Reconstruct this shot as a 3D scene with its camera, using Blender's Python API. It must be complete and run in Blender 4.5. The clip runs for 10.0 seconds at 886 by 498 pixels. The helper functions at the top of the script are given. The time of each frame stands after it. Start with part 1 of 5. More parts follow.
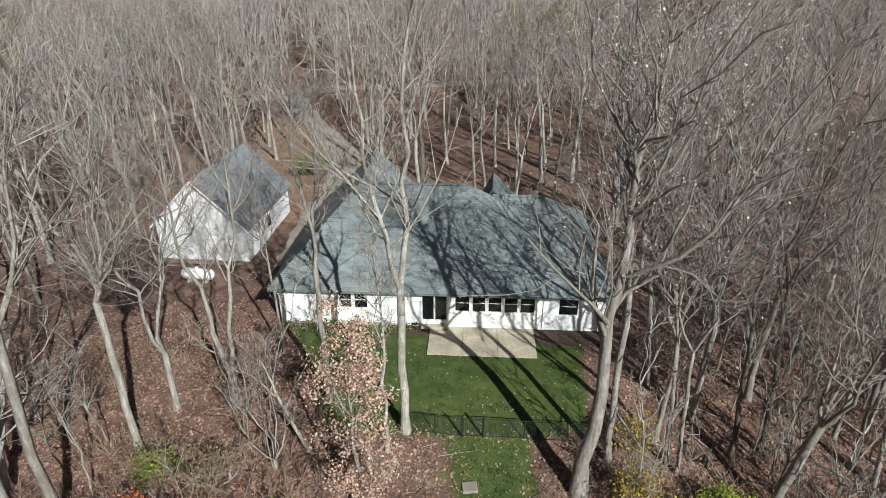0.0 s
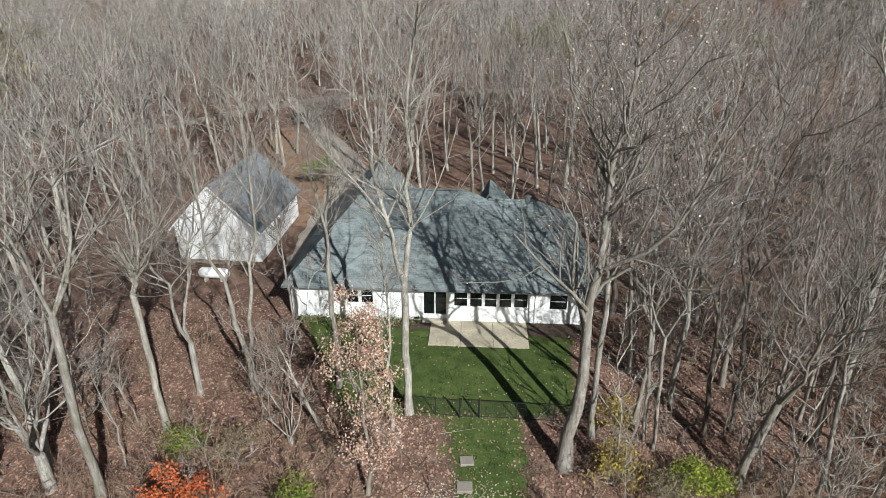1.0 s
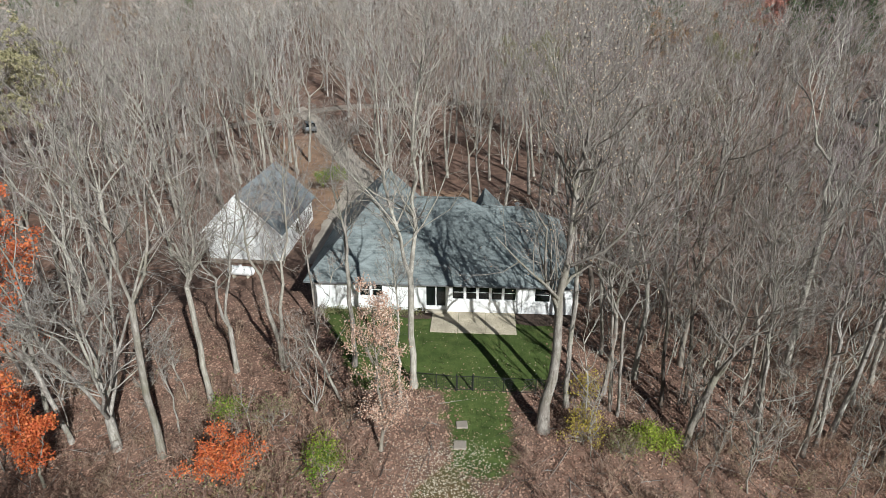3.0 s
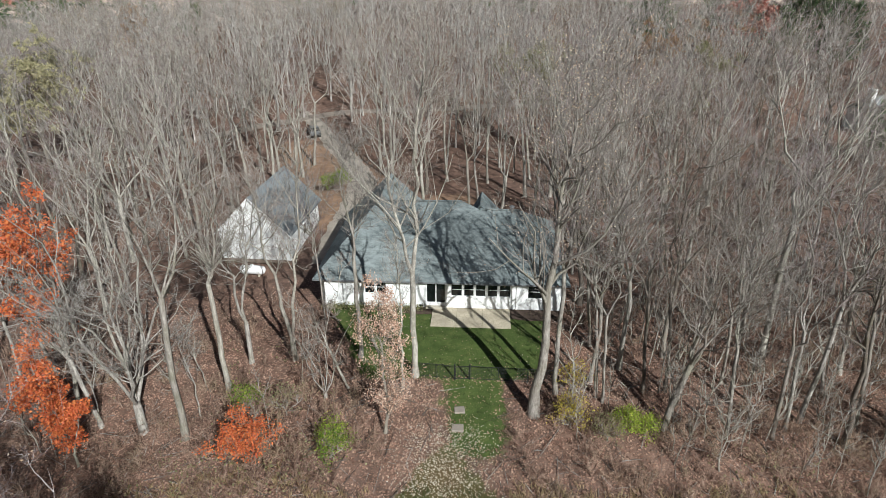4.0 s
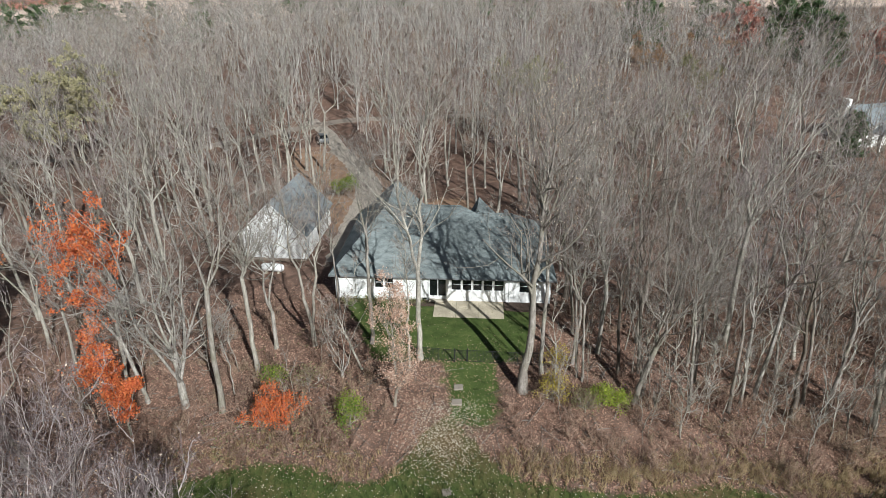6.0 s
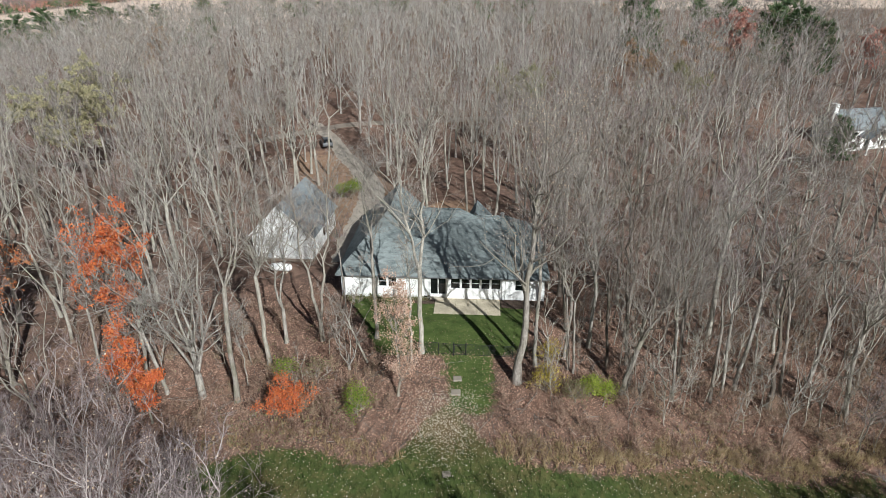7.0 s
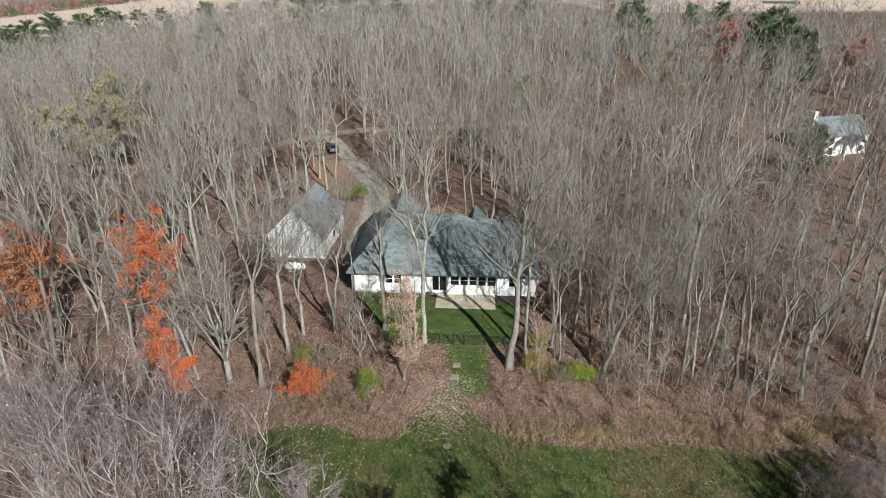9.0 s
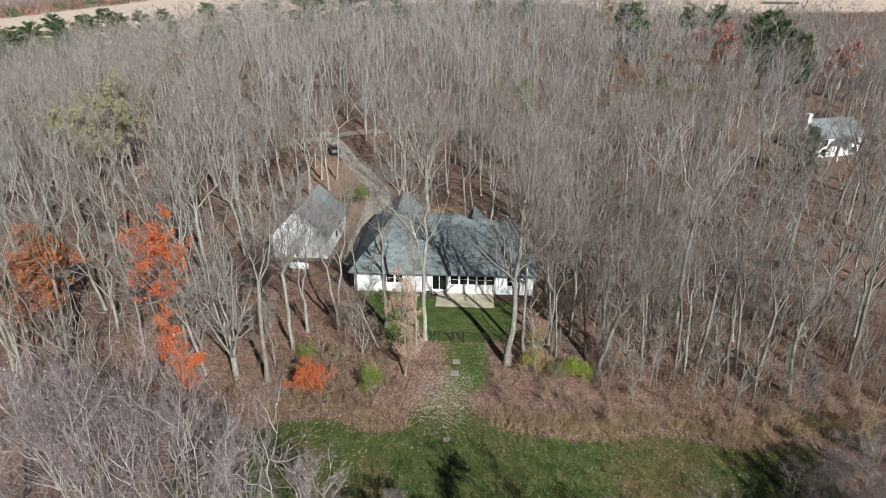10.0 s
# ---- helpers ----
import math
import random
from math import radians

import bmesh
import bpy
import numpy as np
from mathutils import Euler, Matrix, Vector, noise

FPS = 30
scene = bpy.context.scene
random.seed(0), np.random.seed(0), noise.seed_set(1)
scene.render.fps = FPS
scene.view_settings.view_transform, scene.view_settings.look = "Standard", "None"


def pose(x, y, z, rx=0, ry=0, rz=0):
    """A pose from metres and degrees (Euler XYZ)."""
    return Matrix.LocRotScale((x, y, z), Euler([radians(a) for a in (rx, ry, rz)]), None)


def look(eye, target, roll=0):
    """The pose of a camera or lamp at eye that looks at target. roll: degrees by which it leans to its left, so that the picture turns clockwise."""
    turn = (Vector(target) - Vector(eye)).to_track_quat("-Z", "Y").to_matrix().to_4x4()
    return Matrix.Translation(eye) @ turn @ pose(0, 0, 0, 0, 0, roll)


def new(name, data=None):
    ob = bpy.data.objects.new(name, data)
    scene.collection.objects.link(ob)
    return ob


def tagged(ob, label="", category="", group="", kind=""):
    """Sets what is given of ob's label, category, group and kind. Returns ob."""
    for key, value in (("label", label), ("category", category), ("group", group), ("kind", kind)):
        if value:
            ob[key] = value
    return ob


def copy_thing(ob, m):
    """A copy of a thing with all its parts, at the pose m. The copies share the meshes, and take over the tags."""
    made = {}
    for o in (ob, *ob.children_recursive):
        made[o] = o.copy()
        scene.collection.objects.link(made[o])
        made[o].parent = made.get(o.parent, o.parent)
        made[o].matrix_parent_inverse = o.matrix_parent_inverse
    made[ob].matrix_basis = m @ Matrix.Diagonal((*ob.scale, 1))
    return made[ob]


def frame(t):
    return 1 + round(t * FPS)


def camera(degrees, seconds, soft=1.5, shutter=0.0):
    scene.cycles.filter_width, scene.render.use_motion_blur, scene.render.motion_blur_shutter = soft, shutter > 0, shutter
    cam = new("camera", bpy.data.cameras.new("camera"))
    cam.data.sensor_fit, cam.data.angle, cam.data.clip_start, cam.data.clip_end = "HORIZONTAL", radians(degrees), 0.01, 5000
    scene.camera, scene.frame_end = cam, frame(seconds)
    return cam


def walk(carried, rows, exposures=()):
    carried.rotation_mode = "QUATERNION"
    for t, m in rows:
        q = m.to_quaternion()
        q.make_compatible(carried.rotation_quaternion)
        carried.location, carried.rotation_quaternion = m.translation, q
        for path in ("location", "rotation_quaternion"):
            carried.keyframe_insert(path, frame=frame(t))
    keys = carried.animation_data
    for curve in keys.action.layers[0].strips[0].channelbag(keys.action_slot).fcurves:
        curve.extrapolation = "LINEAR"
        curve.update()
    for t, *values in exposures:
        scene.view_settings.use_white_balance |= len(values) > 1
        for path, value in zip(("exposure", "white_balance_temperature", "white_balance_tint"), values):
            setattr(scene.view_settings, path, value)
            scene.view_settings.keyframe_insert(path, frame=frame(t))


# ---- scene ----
cam = camera(74.0, 10.0, 0.5)
METRES, EYE, TILT, LEAN, TURN = 31.0, 21.2, -26.0, 0.0, 0.0
ROWS = [
    (0.0, 0.0, 0.0, 0.0, 0.0, 0.0, -0.0),
    (0.5, 0.0012, -0.0474, -0.0102, -0.01, 0.43, 0.03),
    (1.0, 0.0019, -0.1038, -0.015, 0.07, 0.63, -0.01),
    (1.5, 0.0032, -0.1518, -0.0162, 0.12, 0.67, -0.02),
    (2.0, 0.0045, -0.2085, -0.0173, 0.18, 0.72, -0.02),
    (2.5, 0.0054, -0.2574, -0.0185, 0.21, 0.73, -0.02),
    (4.0, 0.0106, -0.4206, -0.021, 0.3, 0.78, -0.01),
    (4.5, 0.0111, -0.471, -0.0237, 0.31, 0.79, -0.01),
    (5.0, 0.0105, -0.5278, -0.0247, 0.32, 0.8, -0.01),
    (5.5, 0.0099, -0.5757, -0.0259, 0.34, 0.81, -0.01),
    (7.0, 0.0125, -0.7362, -0.0276, 0.41, 0.87, 0.03),
    (7.5, 0.0129, -0.7848, -0.0271, 0.42, 0.85, 0.03),
    (8.0, 0.0125, -0.8415, -0.0264, 0.42, 0.82, 0.04),
    (8.5, 0.0126, -0.8897, -0.0259, 0.42, 0.8, 0.04),
    (9.0, 0.0124, -0.9385, -0.0258, 0.43, 0.79, 0.04),
    (9.5, 0.0126, -0.9706, -0.0257, 0.43, 0.78, 0.03),
    (10.0, 0.0129, -0.9983, -0.0248, 0.43, 0.76, 0.04),
]
walk(cam, [(t, pose(0, 0, EYE, TILT, LEAN, TURN) @ pose(METRES * x, METRES * y, METRES * z, 90 + pitch, roll, yaw)) for t, x, y, z, yaw, pitch, roll in ROWS],
     exposures=((0.0, 0.35, 6050, 5), (10.0, 0.35, 6050, 5)))

# ---- light ----
SUN_AZ = math.atan2(0.49, -0.87)      # where the sun stands, clockwise from +y
SUN_EL = radians(33)
world = bpy.data.worlds.new("world")
scene.world = world
world.use_nodes = True
wn = world.node_tree.nodes
sky = wn.new("ShaderNodeTexSky")
sky.sky_type = "NISHITA"
sky.sun_disc = False
sky.sun_elevation, sky.sun_rotation = SUN_EL, SUN_AZ
sky.air_density, sky.dust_density = 1.0, 1.2
world.node_tree.links.new(sky.outputs[0], wn["Background"].inputs[0])
wn["Background"].inputs[1].default_value = 0.028
sun = new("sun", bpy.data.lights.new("sun", "SUN"))
sun.data.energy, sun.data.angle, sun.data.color = 5.2, radians(0.53), (1.0, 0.965, 0.915)
sun_way = Vector((math.sin(SUN_AZ) * math.cos(SUN_EL), math.cos(SUN_AZ) * math.cos(SUN_EL), math.sin(SUN_EL)))
sun.matrix_world = look(sun_way * 100, (0, 0, 0))


# ---- materials ----
class Mat:
    """A small builder for node materials."""

    def __init__(self, name, rough=0.8, metal=0.0, spec=0.3):
        self.m = bpy.data.materials.new(name)
        self.m.use_nodes = True
        self.t = self.m.node_tree
        self.n = self.t.nodes
        self.b = self.n["Principled BSDF"]
        self.b.inputs["Roughness"].default_value = rough
        self.b.inputs["Metallic"].default_value = metal
        self.b.inputs["Specular IOR Level"].default_value = spec

    def add(self, kind, **ins):
        node = self.n.new("ShaderNode" + kind)
        for k, v in ins.items():
            node.inputs[k.replace("_", " ")].default_value = v
        return node

    def wire(self, a, b):
        self.t.links.new(a, b)
        return b

    def where(self, world_space=True):
        return self.add("NewGeometry").outputs["Position"] if world_space else self.add("TexCoord").outputs["Object"]

    def noise(self, at, scale, detail=4, rough=0.6):
        node = self.add("TexNoise", Scale=scale, Detail=detail, Roughness=rough)
        self.wire(at, node.inputs["Vector"])
        return node.outputs["Fac"]

    def ramp(self, fac, *stops):
        node = self.n.new("ShaderNodeValToRGB")
        els = node.color_ramp.elements
        while len(els) < len(stops):
            els.new(0.5)
        for e, (p, c) in zip(els, stops):
            e.position, e.color = p, (*c, 1) if len(c) == 3 else c
        self.wire(fac, node.inputs["Fac"])
        return node.outputs["Color"]

    def level(self, fac, lo, hi):
        node = self.add("MapRange", From_Min=lo, From_Max=hi)
        self.wire(fac, node.inputs["Value"])
        return node.outputs["Result"]

    def math(self, op, a, b):
        node = self.n.new("ShaderNodeMath")
        node.operation = op
        node.use_clamp = False
        for i, v in enumerate((a, b)):
            if isinstance(v, (int, float)):
                node.inputs[i].default_value = v
            else:
                self.wire(v, node.inputs[i])
        return node.outputs[0]

    def mix(self, fac, a, b, blend="MIX"):
        node = self.n.new("ShaderNodeMix")
        node.data_type, node.blend_type = "RGBA", blend
        for i, v in ((0, fac), (6, a), (7, b)):
            if isinstance(v, (int, float)):
                node.inputs[i].default_value = v
            elif isinstance(v, tuple):
                node.inputs[i].default_value = (*v, 1)
            else:
                self.wire(v, node.inputs[i])
        return node.outputs[2]

    def colour(self, c):
        if isinstance(c, tuple):
            self.b.inputs["Base Color"].default_value = (*c, 1)
        else:
            self.wire(c, self.b.inputs["Base Color"])
        return self

    def bump(self, height, strength=0.4, distance=0.02):
        node = self.add("Bump", Strength=strength, Distance=distance)
        self.wire(height, node.inputs["Height"])
        self.wire(node.outputs[0], self.b.inputs["Normal"])
        return self


def plain(name, rgb, rough=0.7, metal=0.0, spread=0.12, scale=3.0, spec=0.3):
    """A surface of one colour with a little grain and soiling."""
    m = Mat(name, rough, metal, spec)
    at = m.where()
    n1 = m.noise(at, scale)
    n2 = m.noise(at, scale * 14)
    lo = tuple(c * (1 - spread) for c in rgb)
    hi = tuple(min(1, c * (1 + spread)) for c in rgb)
    c = m.ramp(n1, (0.3, lo), (0.7, hi))
    c = m.mix(m.level(n2, 0.45, 0.75), c, tuple(x * (1 - spread) for x in rgb))
    m.colour(c).bump(n2, 0.15, 0.01)
    return m.m


def bark(name, dark, light, moss=0.0, joined=False):
    """Furrowed bark, blotched with lichen, each tree a little different."""
    m = Mat(name, 0.92, 0, 0.12)
    at = m.where()
    mp = m.add("Mapping", Scale=(9, 9, 1.1))
    m.wire(at, mp.inputs["Vector"])
    n1 = m.noise(mp.outputs[0], 1.0, 7, 0.7)
    n2 = m.noise(at, 0.8, 5, 0.7)
    n3 = m.noise(at, 3.5, 4, 0.7)
    if joined:
        tree = m.add("Attribute")
        tree.attribute_name = "tree_tone"
        rnd = tree.outputs["Fac"]
    else:
        rnd = m.add("ObjectInfo").outputs["Random"]
    c = m.ramp(n1, (0.34, dark), (0.5, tuple(0.5 * (a + b) for a, b in zip(dark, light))), (0.64, light))
    c = m.mix(m.math("MULTIPLY", m.level(n2, 0.47, 0.62), 0.6), c, tuple(x * 1.1 for x in dark))
    c = m.mix(m.math("MULTIPLY", m.level(n3, 0.56, 0.68), 0.5), c, tuple(min(1, x * 1.15) for x in light))
    c = m.mix(m.math("MULTIPLY", m.level(rnd, 0.35, 1.0), 0.6), c, (0.17, 0.14, 0.115))
    if moss:
        c = m.mix(m.math("MULTIPLY", m.level(m.noise(at, 0.5, 4), 0.48, 0.66), moss), c, (0.13, 0.14, 0.06))
    m.colour(c).bump(n1, 0.9, 0.05)
    return m.m


def twigs(name, stops, scale=0.035, pale=(0.5, 0.46, 0.42), joined=False):
    """Fine branches: the colour drifts from tree to tree and over the wood."""
    m = Mat(name, 0.85, 0, 0.15)
    at = m.where()
    if joined:
        tree = m.add("Attribute")
        tree.attribute_name = "tree_tone"
        rnd = tree.outputs["Fac"]
    else:
        rnd = m.add("ObjectInfo").outputs["Random"]
    isl = m.add("NewGeometry").outputs["Random Per Island"]
    n = m.level(m.noise(at, scale, 3), 0.35, 0.65)
    f = m.math("ADD", m.math("MULTIPLY", rnd, 0.5), m.math("ADD", m.math("MULTIPLY", n, 0.4), m.math("MULTIPLY", isl, 0.1)))
    c = m.ramp(f, *stops)
    c = m.mix(m.math("MULTIPLY", m.level(isl, 0.34, 0.1), 0.5), c, (0.06, 0.048, 0.042))
    c = m.mix(m.math("MULTIPLY", m.level(isl, 0.55, 0.85), 0.55), c, pale)
    m.colour(c)
    return m.m


def leafy(name, *stops, gloss=0.55):
    m = Mat(name, gloss, 0, 0.25)
    isl = m.add("NewGeometry").outputs["Random Per Island"]
    n = m.noise(m.where(), 0.9, 3)
    f = m.math("ADD", m.math("MULTIPLY", isl, 0.6), m.math("MULTIPLY", n, 0.4))
    c = m.ramp(f, *stops)
    m.colour(c)
    tr = m.n.new("ShaderNodeBsdfTranslucent")
    m.wire(c, tr.inputs["Color"])
    mx = m.add("MixShader", Fac=0.3)
    m.wire(m.b.outputs[0], mx.inputs[1])
    m.wire(tr.outputs[0], mx.inputs[2])
    m.wire(mx.outputs[0], m.n["Material Output"].inputs["Surface"])
    return m.m


M_BARK = bark("bark_grey", (0.15, 0.132, 0.116), (0.47, 0.44, 0.40), 0.3)
M_BARK_PALE = bark("bark_pale", (0.2, 0.18, 0.153), (0.52, 0.49, 0.43), 0.2)
M_BARK_MAUVE = bark("bark_mauve", (0.24, 0.2, 0.195), (0.56, 0.5, 0.48))
M_BARK_FAR = bark("bark_far", (0.22, 0.2, 0.183), (0.56, 0.53, 0.49), 0.0, True)
M_BARK_DARK = bark("bark_dark", (0.07, 0.06, 0.05), (0.2, 0.17, 0.145), 0.2)
M_TWIG = twigs("twigs", ((0.1, (0.115, 0.1, 0.09)), (0.35, (0.25, 0.23, 0.21)), (0.55, (0.135, 0.112, 0.098)), (0.75, (0.25, 0.19, 0.16)), (0.92, (0.24, 0.22, 0.2))))
M_TWIG_FAR = twigs("twigs_far", ((0.08, (0.12, 0.106, 0.1)), (0.25, (0.25, 0.23, 0.22)), (0.4, (0.135, 0.107, 0.097)), (0.52, (0.275, 0.215, 0.125)), (0.62, (0.17, 0.15, 0.14)), (0.75, (0.28, 0.205, 0.172)), (0.92, (0.26, 0.24, 0.228))), 0.02, (0.50, 0.46, 0.43), True)
M_TWIG_MAUVE = twigs("twigs_mauve", ((0.2, (0.125, 0.09, 0.092)), (0.5, (0.26, 0.205, 0.205)), (0.85, (0.165, 0.115, 0.117))), 0.035, (0.44, 0.39, 0.38))
M_TWIG_PALE = twigs("twigs_pale", ((0.12, (0.15, 0.135, 0.122)), (0.4, (0.28, 0.258, 0.235)), (0.62, (0.18, 0.152, 0.136)), (0.9, (0.27, 0.225, 0.2))), 0.05)
M_TWIG_RUSSET = twigs("twigs_russet", ((0.12, (0.12, 0.084, 0.067)), (0.4, (0.23, 0.172, 0.13)), (0.62, (0.16, 0.12, 0.093)), (0.9, (0.25, 0.182, 0.143))), 0.05)
M_SHRUB = twigs("shrub_twigs", ((0.2, (0.17, 0.10, 0.075)), (0.45, (0.33, 0.215, 0.165)), (0.7, (0.25, 0.19, 0.12)), (0.9, (0.37, 0.21, 0.16))), 0.3, (0.42, 0.33, 0.25))
M_ORANGE = leafy("leaves_orange", (0.15, (0.36, 0.075, 0.03)), (0.45, (0.58, 0.145, 0.06)), (0.75, (0.68, 0.24, 0.08)), (0.95, (0.48, 0.10, 0.05)))
M_ORANGE_DULL = leafy("leaves_dull_orange", (0.15, (0.26, 0.085, 0.04)), (0.5, (0.47, 0.17, 0.075)), (0.8, (0.58, 0.29, 0.12)), (0.95, (0.38, 0.10, 0.06)))
M_LIME = leafy("leaves_lime", (0.15, (0.12, 0.19, 0.02)), (0.5, (0.29, 0.37, 0.04)), (0.85, (0.45, 0.47, 0.10)))
M_PALE_YELLOW = leafy("leaves_pale_yellow", (0.15, (0.24, 0.22, 0.12)), (0.5, (0.38, 0.35, 0.20)), (0.85, (0.48, 0.43, 0.27)))
M_BLEACHED = leafy("leaves_bleached", (0.1, (0.42, 0.33, 0.24)), (0.45, (0.68, 0.60, 0.48)), (0.85, (0.86, 0.82, 0.74)))
M_PEACH = leafy("leaves_peach", (0.15, (0.36, 0.20, 0.14)), (0.5, (0.60, 0.39, 0.29)), (0.85, (0.82, 0.68, 0.56)))
M_GREEN = leafy("leaves_green", (0.15, (0.05, 0.10, 0.015)), (0.5, (0.16, 0.25, 0.03)), (0.85, (0.33, 0.36, 0.06)))
M_YELLOW = leafy("leaves_yellow", (0.15, (0.28, 0.22, 0.03)), (0.5, (0.46, 0.38, 0.06)), (0.85, (0.55, 0.44, 0.12)))
M_OLIVE = leafy("leaves_olive", (0.15, (0.14, 0.145, 0.065)), (0.5, (0.23, 0.225, 0.11)), (0.85, (0.32, 0.29, 0.16)))
M_RED = leafy("leaves_dull_red", (0.15, (0.34, 0.13, 0.10)), (0.5, (0.52, 0.25, 0.20)), (0.85, (0.62, 0.37, 0.29)))
M_RUST = leafy("leaves_rust", (0.15, (0.22, 0.125, 0.075)), (0.5, (0.33, 0.20, 0.115)), (0.85, (0.38, 0.27, 0.16)))
M_NEEDLE = leafy("pine_needles", (0.15, (0.05, 0.085, 0.04)), (0.5, (0.10, 0.16, 0.07)), (0.85, (0.18, 0.23, 0.10)))
M_FALLEN = leafy("fallen_leaves", (0.1, (0.34, 0.21, 0.13)), (0.45, (0.56, 0.42, 0.29)), (0.85, (0.78, 0.68, 0.56)))
M_LITTER = leafy("litter_leaves", (0.1, (0.14, 0.075, 0.055)), (0.45, (0.36, 0.215, 0.16)), (0.9, (0.58, 0.41, 0.31)))
M_GRASS = leafy("grass_blades", (0.15, (0.035, 0.055, 0.015)), (0.5, (0.07, 0.10, 0.028)), (0.9, (0.17, 0.165, 0.065)))
M_DRY = leafy("dry_grass", (0.15, (0.24, 0.16, 0.08)), (0.5, (0.38, 0.28, 0.15)), (0.9, (0.47, 0.38, 0.24)))

M_WHITE = Mat("white_siding", 0.65)
_at = M_WHITE.where()
_w = M_WHITE.add("TexWave", Scale=1.0, Distortion=0.0)
_w.bands_direction, _w.wave_profile = "Z", "SAW"
_mp = M_WHITE.add("Mapping", Scale=(1, 1, 1.6))
M_WHITE.wire(_at, _mp.inputs["Vector"])
M_WHITE.wire(_mp.outputs[0], _w.inputs["Vector"])
_n = M_WHITE.noise(_at, 0.8, 5)
M_WHITE.colour(M_WHITE.ramp(_n, (0.3, (0.80, 0.80, 0.79)), (0.7, (0.88, 0.88, 0.87)))).bump(_w.outputs["Fac"], 0.35, 0.02)
M_WHITE = M_WHITE.m
M_TRIM = plain("white_trim", (0.85, 0.85, 0.84), 0.5, spread=0.05)


def shingle(name, a, b, c):
    """Asphalt shingles in courses, with weathered and mossy patches."""
    m = Mat(name, 0.93, 0, 0.15)
    uvn = m.add("UVMap")
    br = m.add("TexBrick", Scale=1.0, Mortar_Size=0.012, Bias=0.0, Brick_Width=0.34, Row_Height=0.15)
    br.inputs["Color1"].default_value = (*a, 1)
    br.inputs["Color2"].default_value = (*b, 1)
    br.inputs["Mortar"].default_value = (*(x * 0.72 for x in a), 1)
    m.wire(uvn.outputs[0], br.inputs["Vector"])
    at = m.where()
    streak = m.add("Mapping", Scale=(0.9, 1.2, 3.2))
    m.wire(at, streak.inputs["Vector"])
    n1 = m.noise(streak.outputs[0], 1.0, 5, 0.7)
    n2 = m.noise(at, 0.35, 4)
    n3 = m.noise(at, 9.0, 4)
    col = m.mix(m.math("MULTIPLY", m.level(n1, 0.40, 0.62), 0.85), br.outputs["Color"], c)
    col = m.mix(m.math("MULTIPLY", m.level(n2, 0.42, 0.7), 0.45), col, tuple(x * 0.6 for x in a))
    col = m.mix(m.math("MULTIPLY", m.level(n3, 0.5, 0.8), 0.35), col, tuple(min(1, x * 1.7) for x in b))
    m.colour(col).bump(br.outputs["Fac"], 0.5, -0.02)
    return m.m


M_ROOF = shingle("shingles_blue_grey", (0.135, 0.158, 0.16), (0.21, 0.235, 0.232), (0.265, 0.30, 0.30))
M_ROOF_G = shingle("shingles_slate", (0.16, 0.18, 0.195), (0.215, 0.235, 0.25), (0.25, 0.275, 0.28))
M_CONC = plain("concrete", (0.43, 0.39, 0.315), 0.9, spread=0.16, scale=0.8)
M_SLAB = plain("stained_slab", (0.44, 0.385, 0.29), 0.9, spread=0.3, scale=0.55)
M_FOUND = plain("foundation", (0.23, 0.18, 0.14), 0.9, spread=0.25)
M_MULCH = plain("bark_mulch", (0.075, 0.052, 0.04), 0.95, spread=0.35, scale=5.0)
M_STONE = plain("stepping_stone", (0.27, 0.235, 0.20), 0.9, spread=0.15)
M_BLACK = plain("black_paint", (0.022, 0.024, 0.022), 0.5, spread=0.1)
M_DARKROOM = plain("room_surface", (0.16, 0.14, 0.12), 0.9)
M_DOOR = plain("teal_paint", (0.06, 0.17, 0.17), 0.5)
M_EAVES_STRIP = plain("eaves_strip_grey", (0.16, 0.165, 0.17), 0.5)
M_RUBBER = plain("rubber", (0.02, 0.02, 0.02), 0.8)
M_STEEL = plain("galvanised_metal", (0.5, 0.5, 0.5), 0.4, 0.8)
M_CARPAINT = plain("grey_paint", (0.16, 0.17, 0.18), 0.3, 0.5, 0.04)
M_DRIVE = plain("driveway_gravel", (0.36, 0.315, 0.265), 0.95, spread=0.22, scale=0.6)
M_LANE = plain("lane_gravel", (0.24, 0.2, 0.165), 0.95, spread=0.25, scale=0.5)
M_ASPH = plain("asphalt", (0.10, 0.095, 0.09), 0.95, spread=0.2, scale=0.7)
M_GLASS = Mat("window_glass", 0.04, 0, 0.5)
M_GLASS.colour((0.012, 0.015, 0.017))
M_GLASS.b.inputs["Transmission Weight"].default_value = 0.35
M_GLASS = M_GLASS.m


